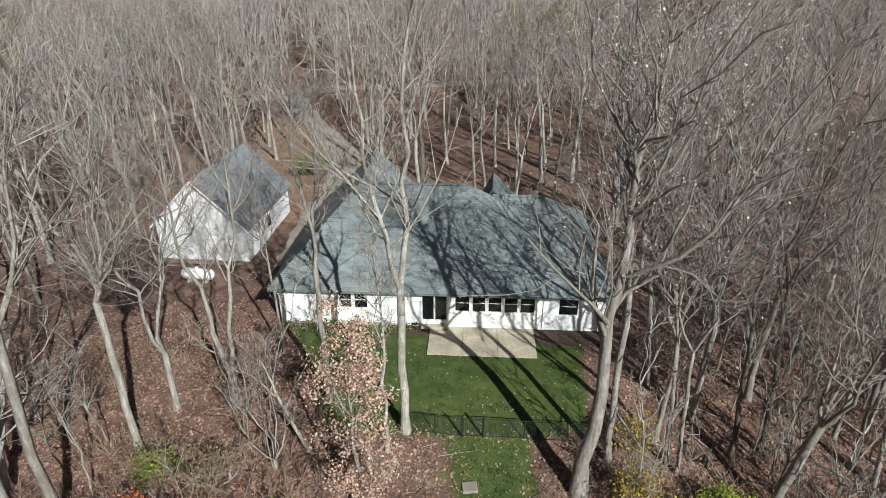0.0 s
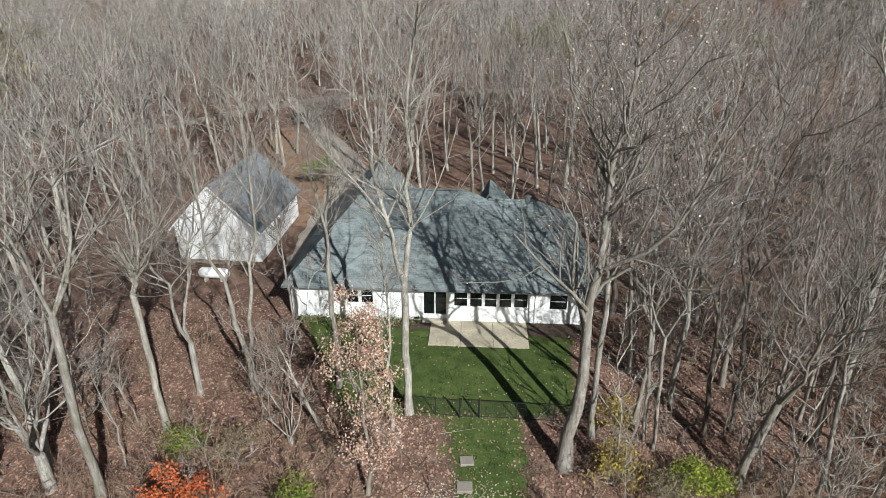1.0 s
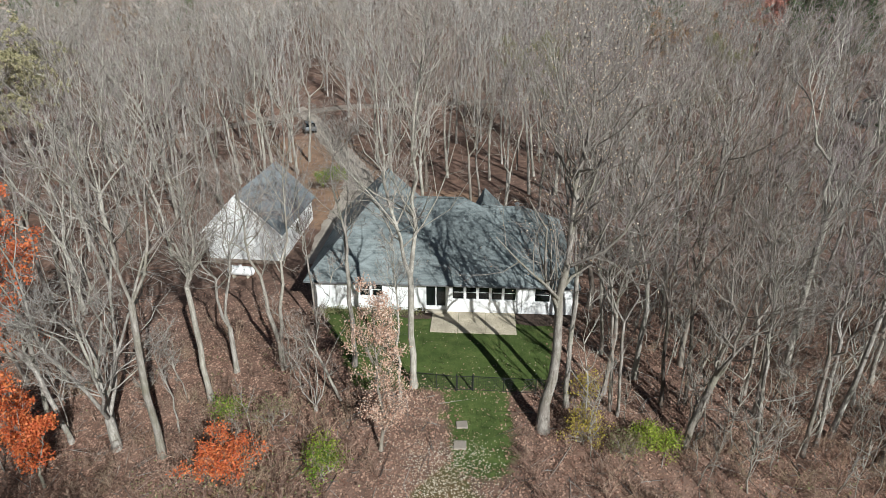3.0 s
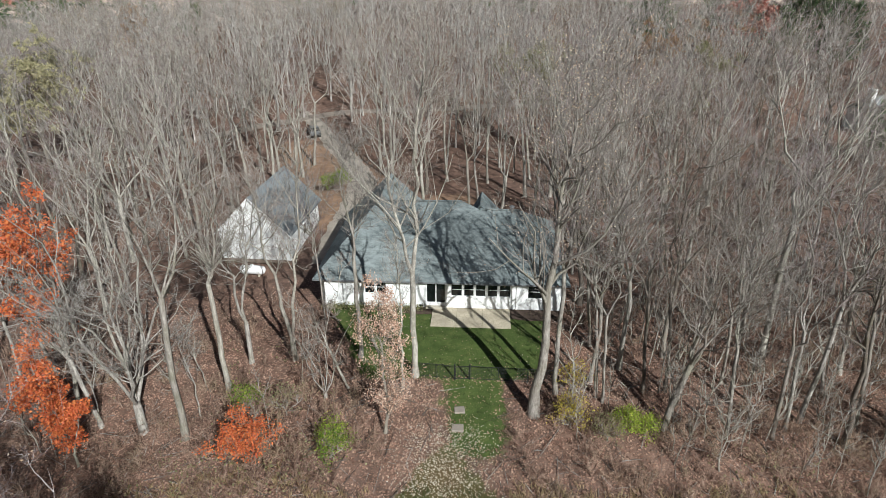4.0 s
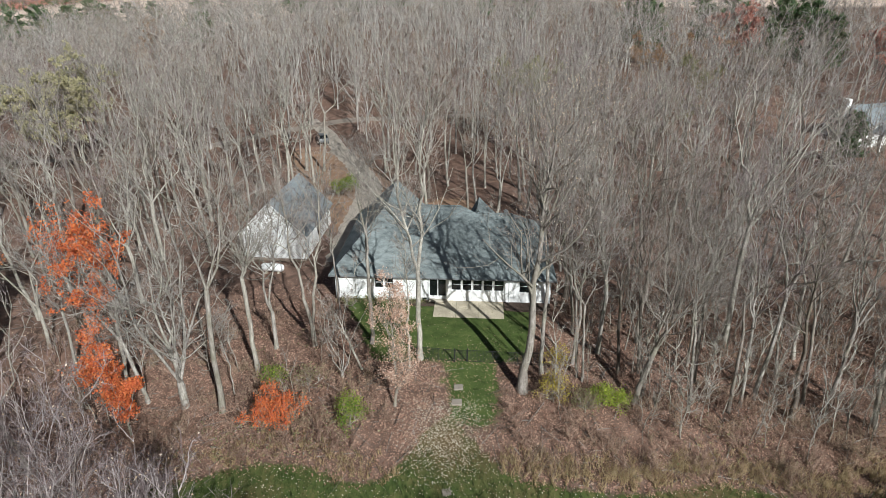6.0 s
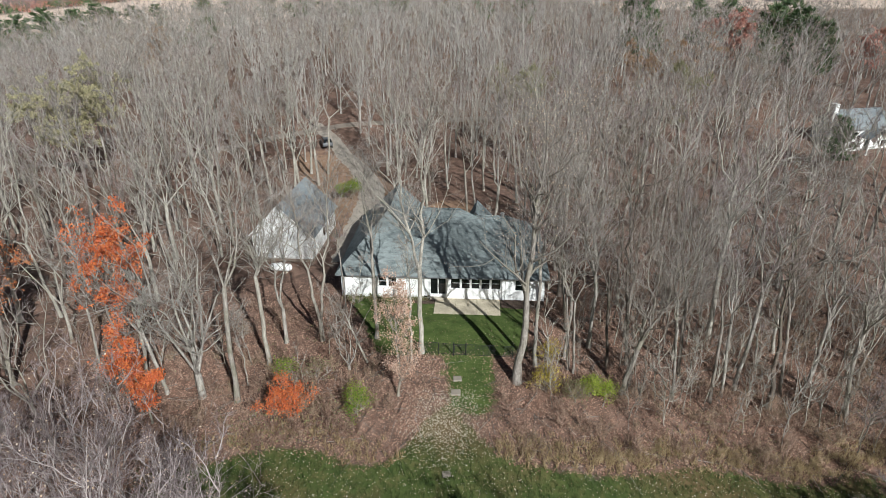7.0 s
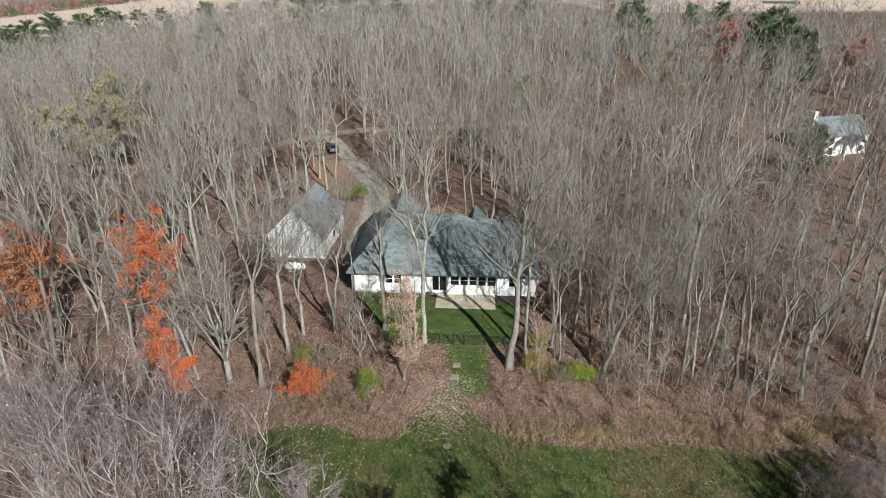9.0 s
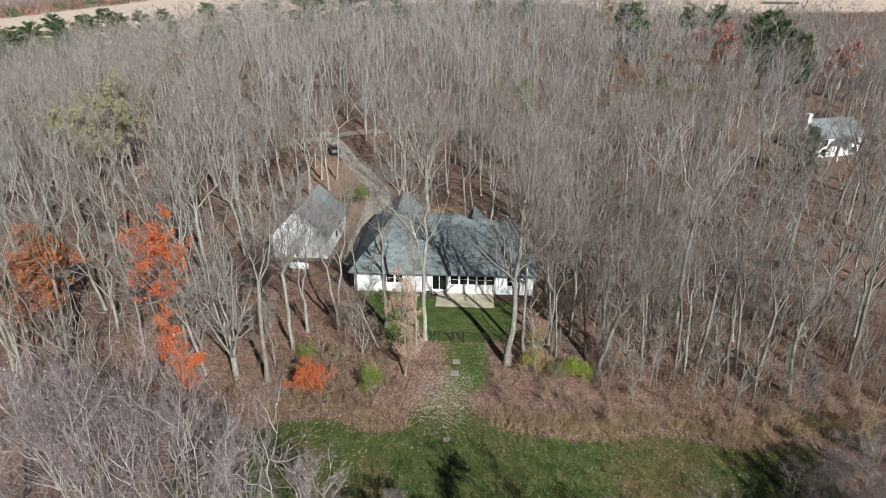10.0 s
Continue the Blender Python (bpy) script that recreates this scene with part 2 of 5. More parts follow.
def ground_material():
    m = Mat("ground", 0.95, 0, 0.12)
    at = m.where()
    cover = m.add("VertexColor")
    cover.layer_name = "cover"
    sep = m.add("SeparateColor")
    m.wire(cover.outputs["Color"], sep.inputs[0])
    n_big = m.noise(at, 0.12, 5)
    n_mid = m.noise(at, 0.9, 6, 0.7)
    n_fine = m.noise(at, 7.0, 5, 0.75)
    vor = m.add("TexVoronoi", Scale=6.5)
    m.wire(at, vor.inputs["Vector"])
    litter = m.ramp(n_mid, (0.28, (0.062, 0.046, 0.038)), (0.5, (0.165, 0.105, 0.082)), (0.72, (0.3, 0.195, 0.15)))
    litter = m.mix(m.math("MULTIPLY", m.level(n_big, 0.4, 0.68), 0.4), litter, (0.22, 0.13, 0.09))
    litter = m.mix(m.math("MULTIPLY", m.level(n_fine, 0.45, 0.75), 0.65), litter, (0.075, 0.055, 0.042))
    spots = m.level(vor.outputs["Distance"], 0.10, 0.02)
    litter = m.mix(m.math("MULTIPLY", spots, 0.6), litter, (0.50, 0.36, 0.26))
    lawn = m.ramp(n_mid, (0.3, (0.042, 0.064, 0.018)), (0.55, (0.075, 0.105, 0.03)), (0.8, (0.145, 0.15, 0.055)))
    lawn = m.mix(m.math("MULTIPLY", m.level(n_fine, 0.5, 0.8), 0.5), lawn, (0.03, 0.055, 0.012))
    mead = m.ramp(n_mid, (0.3, (0.032, 0.056, 0.016)), (0.52, (0.066, 0.086, 0.026)), (0.75, (0.14, 0.12, 0.052)))
    mead = m.mix(m.math("MULTIPLY", m.level(n_big, 0.44, 0.6), 0.7), mead, (0.14, 0.085, 0.05))
    mead = m.mix(m.math("MULTIPLY", m.level(n_fine, 0.5, 0.75), 0.5), mead, (0.05, 0.06, 0.02))
    stub = m.ramp(n_big, (0.3, (0.56, 0.43, 0.34)), (0.7, (0.68, 0.55, 0.46)))
    wob = m.math("MULTIPLY", m.math("SUBTRACT", n_mid, 0.5), 1.5)

    def mask(ch):
        return m.level(m.math("ADD", sep.outputs[ch], wob), 0.38, 0.62)

    bare = m.ramp(n_mid, (0.3, (0.17, 0.105, 0.07)), (0.6, (0.30, 0.195, 0.13)), (0.8, (0.38, 0.27, 0.19)))
    litter = m.mix(m.level(m.math("ADD", cover.outputs["Alpha"], wob), 0.3, 0.7), litter, bare)
    c = m.mix(mask("Red"), litter, lawn)
    c = m.mix(mask("Green"), c, mead)
    c = m.mix(sep.outputs["Blue"], c, stub)
    m.colour(c).bump(m.math("ADD", n_fine, m.math("MULTIPLY", n_mid, 2.0)), 0.7, 0.06)
    return m.m


M_GROUND = ground_material()


# ---- building helpers ----
def obj(name, mesh, material, parent=None, label=""):
    ob = new(name, mesh)
    if material is not None and not mesh.materials:
        mesh.materials.append(material)
    if parent is not None:
        ob.parent = parent
    if label:
        ob["label"] = label
    return ob


def part(name, bm, material, parent=None, label="", smooth=False):
    """Links a bmesh as one mesh object under a thing or a part."""
    mesh = bpy.data.meshes.new(name)
    bmesh.ops.recalc_face_normals(bm, faces=bm.faces)
    bm.to_mesh(mesh)
    bm.free()
    if smooth:
        mesh.shade_smooth()
    return obj(name, mesh, material, parent, label)


def thing(name, m, label, category, group="", kind=""):
    ob = new(name)
    ob.matrix_world = m
    ob.empty_display_size = 0.2
    return tagged(ob, label, category, group, kind)


def add_box(bm, lo, hi, bevel=0.0):
    r = bmesh.ops.create_cube(bm, size=1.0)
    for v in r["verts"]:
        v.co = Vector([a + (c + 0.5) * (b - a) for a, b, c in zip(lo, hi, v.co)])
    if bevel:
        edges = list({e for v in r["verts"] for e in v.link_edges})
        bmesh.ops.bevel(bm, geom=edges, offset=bevel, segments=1, affect="EDGES")


def box(lo, hi, bevel=0.0):
    bm = bmesh.new()
    add_box(bm, lo, hi, bevel)
    return bm


def add_tube(bm, a, b, r, r2=None, sides=8):
    a, b = Vector(a), Vector(b)
    d = b - a
    m = Matrix.Translation((a + b) / 2) @ d.to_track_quat("Z", "Y").to_matrix().to_4x4()
    bmesh.ops.create_cone(bm, cap_ends=True, segments=sides, radius1=r, radius2=r if r2 is None else r2, depth=d.length, matrix=m)


def tube(a, b, r, r2=None, sides=8):
    bm = bmesh.new()
    add_tube(bm, a, b, r, r2, sides)
    return bm


def fast_mesh(name, verts, quads=None, tris=None, smooth=True):
    """A mesh from arrays of points, four-sided and three-sided faces."""
    quads = np.zeros((0, 4), int) if quads is None else quads
    tris = np.zeros((0, 3), int) if tris is None else tris
    mesh = bpy.data.meshes.new(name)
    mesh.vertices.add(len(verts))
    mesh.vertices.foreach_set("co", np.asarray(verts, np.float32).ravel())
    loops = np.concatenate([quads.ravel(), tris.ravel()]).astype(np.int32)
    mesh.loops.add(len(loops))
    mesh.loops.foreach_set("vertex_index", loops)
    starts = np.concatenate([np.arange(len(quads)) * 4, len(quads) * 4 + np.arange(len(tris)) * 3]).astype(np.int32)
    mesh.polygons.add(len(starts))
    mesh.polygons.foreach_set("loop_start", starts)
    if smooth:
        mesh.polygons.foreach_set("use_smooth", np.ones(len(starts), bool))
    mesh.update(calc_edges=True)
    return mesh


class Soup:
    """Gathers points and faces of many small pieces for one mesh."""

    def __init__(self):
        self.v, self.q, self.t, self.n = [], [], [], 0

    def put(self, v, q=None, t=None):
        self.v.append(v)
        if q is not None:
            self.q.append(q + self.n)
        if t is not None:
            self.t.append(t + self.n)
        self.n += len(v)

    def arrays(self):
        return (np.concatenate(self.v), np.concatenate(self.q) if self.q else np.zeros((0, 4), int),
                np.concatenate(self.t) if self.t else np.zeros((0, 3), int))

    def mesh(self, name, smooth=True):
        return fast_mesh(name, *self.arrays(), smooth)


def smooth01(a, b, v):
    t = np.clip((v - a) / (b - a), 0, 1)
    return t * t * (3 - 2 * t)


def land(x, y):
    """Height of the ground: level round the house, falling to the meadow and the sides."""
    x, y = np.asarray(x, float), np.asarray(y, float)
    front = 0.13 * np.clip(27 - y, 0, 8) + 0.19 * np.clip(19 - y, 0, 14)
    side = 0.14 * np.clip(np.abs(x) - 9, 0, 20) * (1 - 0.75 * smooth01(28, 55, y))
    roll = 0.08 * np.sin(x * 0.31 + 1.0) * np.sin(y * 0.27) * smooth01(9, 16, np.abs(x))
    rise = 7.0 * smooth01(72, 135, y) * smooth01(-140, -20, x)
    hill = 6.5 * smooth01(140, 290, y) * smooth01(-150, -50, x) * smooth01(125, 85, x)
    return roll + rise + hill - front - side


def on_land(x, y, sink=0.0):
    return float(land(x, y)) - sink


# ---- ground ----
def steps_axis(lo, hi, step, far_lo, far_hi, grow_by):
    mid = list(np.arange(lo, hi + 1e-6, step))
    a, s = hi, step
    up = []
    while a < far_hi:
        s *= grow_by
        a += s
        up.append(a)
    a, s = lo, step
    down = []
    while a > far_lo:
        s *= grow_by
        a -= s
        down.append(a)
    return np.array(down[::-1] + mid + up)


def wood_edge(x):
    """How far back the wood reaches."""
    return np.interp(x, (-260, -190, -178, -165, -100, 5, 60, 95, 101, 115, 130, 260), (150, 222, 300, 385, 350, 330, 310, 280, 225, 185, 160, 120))


def clearing(x, y):
    """Open ground strewn with orange leaves round the drive."""
    mid = -14.5 - np.clip(y - 66, 0, 40) * 0.4
    return smooth01(9, 4, np.abs(x - mid)) * smooth01(47, 53, y) * smooth01(90, 80, y) + 0.8 * smooth01(7, 3, np.hypot(x - 1, y - 56))


def lawn_cover(x, y):
    """Red: mown lawn; green: meadow; blue: bare crop stubble."""
    left = -9.9 + 0.42 * np.clip(32.6 - y, 0, 10)
    right = 8.6 - 0.16 * np.clip(30 - y, 0, 10)
    yard = smooth01(-0.7, 0.7, x - left) * smooth01(-0.7, 0.7, right - x) * smooth01(22.2, 23.4, y) * smooth01(33.2, 32.6, y)
    lane = smooth01(-1.4, 1.4, x - (0.1 + 0.10 * (22 - y))) * smooth01(-1.4, 1.4, 4.5 - 0.05 * (22 - y) - x) * smooth01(14.6, 17.4, y) * smooth01(23.5, 22.0, y)
    red = np.maximum(yard, lane)
    edge = 10.8 + 0.065 * np.clip(x, 0, 40) - 0.17 * np.clip(x, -14, 0) + 0.5 * np.sin(x * 0.4) + 6.0 * np.exp(-((x - 0.1) / 3.1) ** 2)
    green = smooth01(0.9, -0.9, y - edge) * smooth01(-25, -21, x) * smooth01(36, 31, x)
    blue = smooth01(-6, 6, y - 350 - 90 * smooth01(-170, -60, x))
    return red, green, blue


def build_ground():
    xs = steps_axis(-60, 60, 0.75, -2600, 2600, 1.16)
    ys = steps_axis(-6, 66, 0.75, -700, 3800, 1.11)
    gx, gy = np.meshgrid(xs, ys)
    gz = land(gx, gy)
    near = smooth01(90, 60, np.abs(gx)) * smooth01(90, 66, gy)
    rng = np.random.default_rng(3)
    gz += rng.normal(0, 0.018, gz.shape) * near
    far = smooth01(500, 1800, np.hypot(gx, gy))
    gz += far * (2 + 3 * np.sin(gx * 0.004 + 0.6))
    n, k = gx.shape
    idx = np.arange(n * k).reshape(n, k)
    q = np.stack([idx[:-1, :-1], idx[:-1, 1:], idx[1:, 1:], idx[1:, :-1]], -1).reshape(-1, 4)
    mesh = fast_mesh("ground", np.stack([gx, gy, gz], -1).reshape(-1, 3), q)
    cov = mesh.color_attributes.new("cover", "FLOAT_COLOR", "POINT")
    r, g, b = lawn_cover(gx, gy)
    cov.data.foreach_set("color", np.stack([r, g, b, clearing(gx, gy)], -1).astype(np.float32).ravel())
    tagged(obj("ground", mesh, M_GROUND), "leaf-strewn woodland floor with green lawn and meadow", "ground", kind="structure")


build_ground()


def ribbon(name, line, widths, material, label, lift, category):
    """A strip of paving that follows the land."""
    pts = [Vector(p) for p in line]
    fine, w = [], []
    for i in range(len(pts) - 1):
        p0, p1, p2, p3 = pts[max(i - 1, 0)], pts[i], pts[i + 1], pts[min(i + 2, len(pts) - 1)]
        for j in range(12):
            t = j / 12
            fine.append(0.5 * (2 * p1 + (p2 - p0) * t + (2 * p0 - 5 * p1 + 4 * p2 - p3) * t * t + (3 * p1 - p0 - 3 * p2 + p3) * t ** 3))
            w.append(widths[i] * (1 - t) + widths[i + 1] * t)
    fine.append(pts[-1])
    w.append(widths[-1])
    verts, cols = [], 8
    rng = random.Random(5)
    for i, p in enumerate(fine):
        d = (fine[min(i + 1, len(fine) - 1)] - fine[max(i - 1, 0)]).normalized()
        s = Vector((d.y, -d.x))
        for j in range(cols + 1):
            k = (j / cols - 0.5) * w[i]
            if j in (0, cols):
                k += rng.uniform(-0.25, 0.25)
            q = p + s * k
            verts.append((q.x, q.y, on_land(q.x, q.y) + (lift if 0 < j < cols else -0.05)))
    n = len(fine)
    idx = np.arange(n * (cols + 1)).reshape(n, cols + 1)
    q = np.stack([idx[:-1, :-1], idx[:-1, 1:], idx[1:, 1:], idx[1:, :-1]], -1).reshape(-1, 4)
    return tagged(obj(name, fast_mesh(name, np.array(verts), q), material), label, category, kind="structure")


ribbon("driveway", [(-11.6, 41), (-11.4, 50), (-11.0, 58), (-11.4, 66), (-14.5, 76), (-18.5, 84), (-22, 92), (-27, 100)],
       (4.0, 4.2, 4.4, 4.4, 3.8, 3.4, 3.0, 2.6), M_DRIVE, "pale worn driveway between the garage and the house", 0.06, "driveway")
ribbon("road", [(-90, 78), (-54, 83.5), (-42, 88.5), (-30, 95.5), (-18, 99), (0, 100), (30, 106)],
       (2.2, 2.4, 2.6, 2.8, 2.6, 2.2, 2.0), M_LANE, "pale lane curving through the bare wood", 0.07, "road")


# ---- the house ----
def wall_with_holes(length, height, holes, thick=0.22):
    """A wall along u from 0 to length, facing -v, with openings (u0, u1, z0, z1) cut right through."""
    bm = bmesh.new()
    cuts = sorted({0.0, length, *(h[0] for h in holes), *(h[1] for h in holes)})
    for a, b in zip(cuts, cuts[1:]):
        spans = sorted((h[2], h[3]) for h in holes if h[0] <= a + 1e-6 and h[1] >= b - 1e-6)
        z = -0.02
        for z0, z1 in spans:
            if z0 > z:
                add_box(bm, (a, 0, z), (b, thick, z0))
            z = z1
        if z < height:
            add_box(bm, (a, 0, z), (b, thick, height))
    bmesh.ops.remove_doubles(bm, verts=bm.verts, dist=1e-4)
    return bm


def window(parent, u0, u1, z0, z1, cols, bars=1, thick=0.22):
    """A window in a wall: casing proud of it, a sill, sashes with a meeting rail, and one pane to each light."""
    w = new("window")
    w.parent = parent
    bm = bmesh.new()
    f = 0.07
    for lo, hi in (((u0 - f, -0.03, z0 - f), (u0 + 0.02, 0.1, z1 + f)), ((u1 - 0.02, -0.03, z0 - f), (u1 + f, 0.1, z1 + f)),
                   ((u0 + 0.02, -0.03, z1 - 0.02), (u1 - 0.02, 0.1, z1 + f)), ((u0 + 0.02, -0.03, z0 - f), (u1 - 0.02, 0.1, z0 + 0.02))):
        add_box(bm, lo, hi)
    part("window_frame", bm, M_TRIM, w)
    part("window_sill", box((u0 - f - 0.03, -0.08, z0 - f - 0.05), (u1 + f + 0.03, -0.031, z0 - f), 0.008), M_TRIM, w)
    step = (u1 - u0) / cols
    for i in range(cols):
        a, b = u0 + i * step, u0 + (i + 1) * step
        if i:
            part("mullion", box((a - 0.11, -0.015, z0 + 0.02), (a + 0.11, 0.11, z1 - 0.02)), M_TRIM, w)
        for k in range(bars):
            zr = z0 + (z1 - z0) * (k + 1) / (bars + 1)
            part("meeting_rail", box((a + 0.111, 0.02, zr - 0.017), (b - 0.111, 0.085, zr + 0.017)), M_TRIM, w)
        part("pane", box((a + 0.03, 0.05, z0 + 0.03), (b - 0.03, 0.062, z1 - 0.03)), M_GLASS, w)
    return w


def roof_mesh(name, faces, thick, material, parent, label=""):
    """Sloping planes with thickness, their shingle courses running level."""
    bm = bmesh.new()
    layer = bm.loops.layers.uv.new("UVMap")
    for f in faces:
        face = bm.faces.new([bm.verts.new(p) for p in f])
        face.normal_update()
        n = face.normal if face.normal.z > 0 else -face.normal
        if face.normal.z < 0:
            face.normal_flip()
        across = Vector((0, 0, 1)).cross(n).normalized()
        rise = n.cross(across)
        top = face
        for lp in top.loops:
            lp[layer].uv = (lp.vert.co.dot(across), lp.vert.co.dot(rise))
        low = [bm.verts.new(v.co - Vector((0, 0, thick))) for v in top.verts]
        ring = list(top.verts)
        bm.faces.new(low[::-1])
        for i in range(len(ring)):
            j = (i + 1) % len(ring)
            bm.faces.new((ring[i], low[i], low[j], ring[j]))
    bmesh.ops.remove_doubles(bm, verts=bm.verts, dist=1e-4)
    mesh = bpy.data.meshes.new(name)
    bm.to_mesh(mesh)
    bm.free()
    return obj(name, mesh, material, parent, label)


def slab_panel(name, outline, z0, z1, material, parent):
    bm = bmesh.new()
    face = bm.faces.new([bm.verts.new((x, y, z1)) for x, y in outline])
    r = bmesh.ops.extrude_face_region(bm, geom=[face])
    for e in r["geom"]:
        if isinstance(e, bmesh.types.BMVert):
            e.co.z = z0
    bmesh.ops.bevel(bm, geom=[e for e in bm.edges if all(v.co.z == z1 for v in e.verts)], offset=0.02, segments=1, affect="EDGES")
    return part(name, bm, material, parent)


HOUSE = pose(-10.54, 32.56, 0, 0, 0, math.degrees(math.atan2(31.39 - 32.56, 10.25 + 10.54)))
LEN, DEEP, WALLTOP = 20.85, 15.0, 2.62


def build_house():
    h = thing("house", HOUSE, "single-storey white house with a blue-grey shingled hip roof", "house")
    holes = [(3.87, 5.72, 1.27, 2.43), (9.2, 10.82, 0.5, 2.45), (11.32, 16.36, 1.22, 2.45), (17.85, 19.05, 1.15, 2.40)]
    part("front_wall", wall_with_holes(LEN, WALLTOP, holes), M_WHITE, h)
    part("side_wall", box((0, 0.221, -0.02), (0.22, DEEP, WALLTOP)), M_WHITE, h)
    part("side_wall", box((LEN - 0.22, 0.221, -0.02), (LEN, 13.0, WALLTOP)), M_WHITE, h)
    part("back_wall", box((0.221, DEEP - 0.22, -0.02), (9.0, DEEP, WALLTOP)), M_WHITE, h)
    part("back_wall", box((9.001, 12.78, -0.02), (LEN - 0.221, 13.0, WALLTOP)), M_WHITE, h)
    part("side_wall", box((8.78, 13.001, -0.02), (9.0, DEEP - 0.221, WALLTOP)), M_WHITE, h)
    bm = bmesh.new()
    for lo, hi in (((0.03, 0.03, -1.4), (LEN - 0.03, 12.97, -0.021)), ((0.03, 12.971, -1.4), (8.97, DEEP - 0.03, -0.021))):
        add_box(bm, lo, hi)
    part("foundation", bm, M_FOUND, h)
    part("inner_floor", box((0.23, 0.23, -0.02), (LEN - 0.23, 12.77, 0.45)), M_DARKROOM, h)
    part("inner_wall", box((0.23, 5.0, 0.451), (LEN - 0.23, 5.12, WALLTOP)), M_DARKROOM, h)
    window(h, *holes[0], 2)
    window(h, *holes[2], 5)
    window(h, *holes[3], 1)
    # sliding patio door
    d = new("patio_door")
    d.parent = h
    u0, u1, z0, z1 = holes[1]
    bm = bmesh.new()
    for lo, hi in (((u0 - 0.07, -0.03, z0 - 0.06), (u0 + 0.04, 0.12, z1 + 0.07)), ((u1 - 0.04, -0.03, z0 - 0.06), (u1 + 0.07, 0.12, z1 + 0.07)),
                   ((u0 + 0.041, -0.03, z1 - 0.04), (u1 - 0.041, 0.12, z1 + 0.07)), ((u0 + 0.041, -0.05, z0 - 0.06), (u1 - 0.041, 0.12, z0 + 0.03))):
        add_box(bm, lo, hi)
    part("door_frame", bm, M_TRIM, d)
    mid = (u0 + u1) / 2
    part("door_stile", box((mid - 0.05, 0.0, z0 + 0.031), (mid + 0.05, 0.1, z1 - 0.041)), M_TRIM, d)
    for a, b in ((u0 + 0.05, mid - 0.055), (mid + 0.055, u1 - 0.05)):
        part("pane", box((a, 0.05, z0 + 0.04), (b, 0.062, z1 - 0.05)), M_GLASS, d)
    part("door_handle", box((mid + 0.02, -0.06, z0 + 0.9), (mid + 0.045, -0.001, z0 + 1.15), 0.005), M_STEEL, d)
    part("door_step", box((u0 - 0.05, -0.42, 0.062), (u1 + 0.05, -0.052, 0.25), 0.02), M_CONC, h)
    # roof planes: front, left, back, right, and the two rear wings
    e, s = 2.74, 0.55
    A, B = (-0.5, -0.45, e), (21.3, -0.45, e)
    L, R = (4.2, 7.45, e + 4.345), (12.0, 7.45, e + 4.345)
    M, N = (13.6, 6.6, e + 3.878), (17.25, 6.6, e + 3.878)
    L2, D = (4.2, 15.5, e + 4.345), (-0.5, 15.5, e)
    C = (21.3, 13.65, e)
    roof_mesh("roof", [(A, B, N, M, R, L), (A, L, L2, D), (B, C, N), (M, N, C, (13.6, 13.65, e)),
                       (L, R, (12.0, 15.35, e), (4.2, 15.35, e)), (R, M, (13.6, 13.65, e), (12.0, 15.35, e))], 0.10, M_ROOF, h, "weathered blue-grey asphalt shingles")
    roof_mesh("wing_roof", [(L, L2, (8.9, 15.5, e), (8.9, 7.45, e))], 0.10, M_ROOF, h)
    M3, P3 = (13.62, 6.9, 6.95), (13.8, 10.6, 6.95)
    roof_mesh("wing_roof", [(M3, P3, (12.0, 10.6, 3.6), (12.0, 6.9, 3.6)), (M3, P3, (17.3, 10.6, 3.4), (17.3, 6.9, 3.4))], 0.10, M_ROOF, h)
    for tri in (((0.1, 14.9, 2.6), (8.5, 14.9, 2.6), (4.2, 14.9, 6.9)), ((12.15, 10.4, 3.2), (17.0, 10.4, 3.2), (13.78, 10.4, 6.7))):
        bm = bmesh.new()
        ring = [bm.verts.new(p) for p in tri]
        back = [bm.verts.new((p[0], p[1] - 0.15, p[2])) for p in tri]
        bm.faces.new(ring)
        bm.faces.new(back[::-1])
        for i in range(3):
            bm.faces.new((ring[i], back[i], back[(i + 1) % 3], ring[(i + 1) % 3]))
        part("gable_wall", bm, M_WHITE, h)
    part("soffit", box((-0.42, -0.38, 2.63), (21.22, -0.002, 2.639)), M_TRIM, h)
    # dark grey strip that draws the thin dark gap line under the eaves
    bm = bmesh.new()
    add_box(bm, (-0.5, -0.56, 2.60), (21.3, -0.455, 2.70), 0.015)
    part("gutter", bm, M_EAVES_STRIP, h, "dark grey strip along the eaves")
    for u in (0.12, 16.9):
        part("downpipe", box((u - 0.04, -0.08, 0.0), (u + 0.04, -0.002, 2.6), 0.01), M_TRIM, h)
    bm = bmesh.new()
    add_tube(bm, (4.2, 7.3, e + 4.38), (12.0, 7.3, e + 4.38), 0.09, sides=6)
    part("ridge_cap", bm, M_ROOF, h)
    bm = bmesh.new()
    add_tube(bm, (13.6, 6.55, e + 3.91), (17.25, 6.55, e + 3.91), 0.09, sides=6)
    part("ridge_cap", bm, M_ROOF, h)
    bm = bmesh.new()
    add_tube(bm, (16.55, 6.45, 6.5), (16.55, 6.45, 7.0), 0.17, sides=10)
    add_tube(bm, (16.55, 6.45, 7.0), (16.55, 6.45, 7.12), 0.27, 0.1, sides=10)
    part("roof_vent", bm, M_STEEL, h, "grey metal roof vent")
    for u in (2.9, 8.5):
        part("crawl_vent", box((u, -0.012, 0.06), (u + 0.4, 0.02, 0.26)), M_BLACK, h)


build_house()


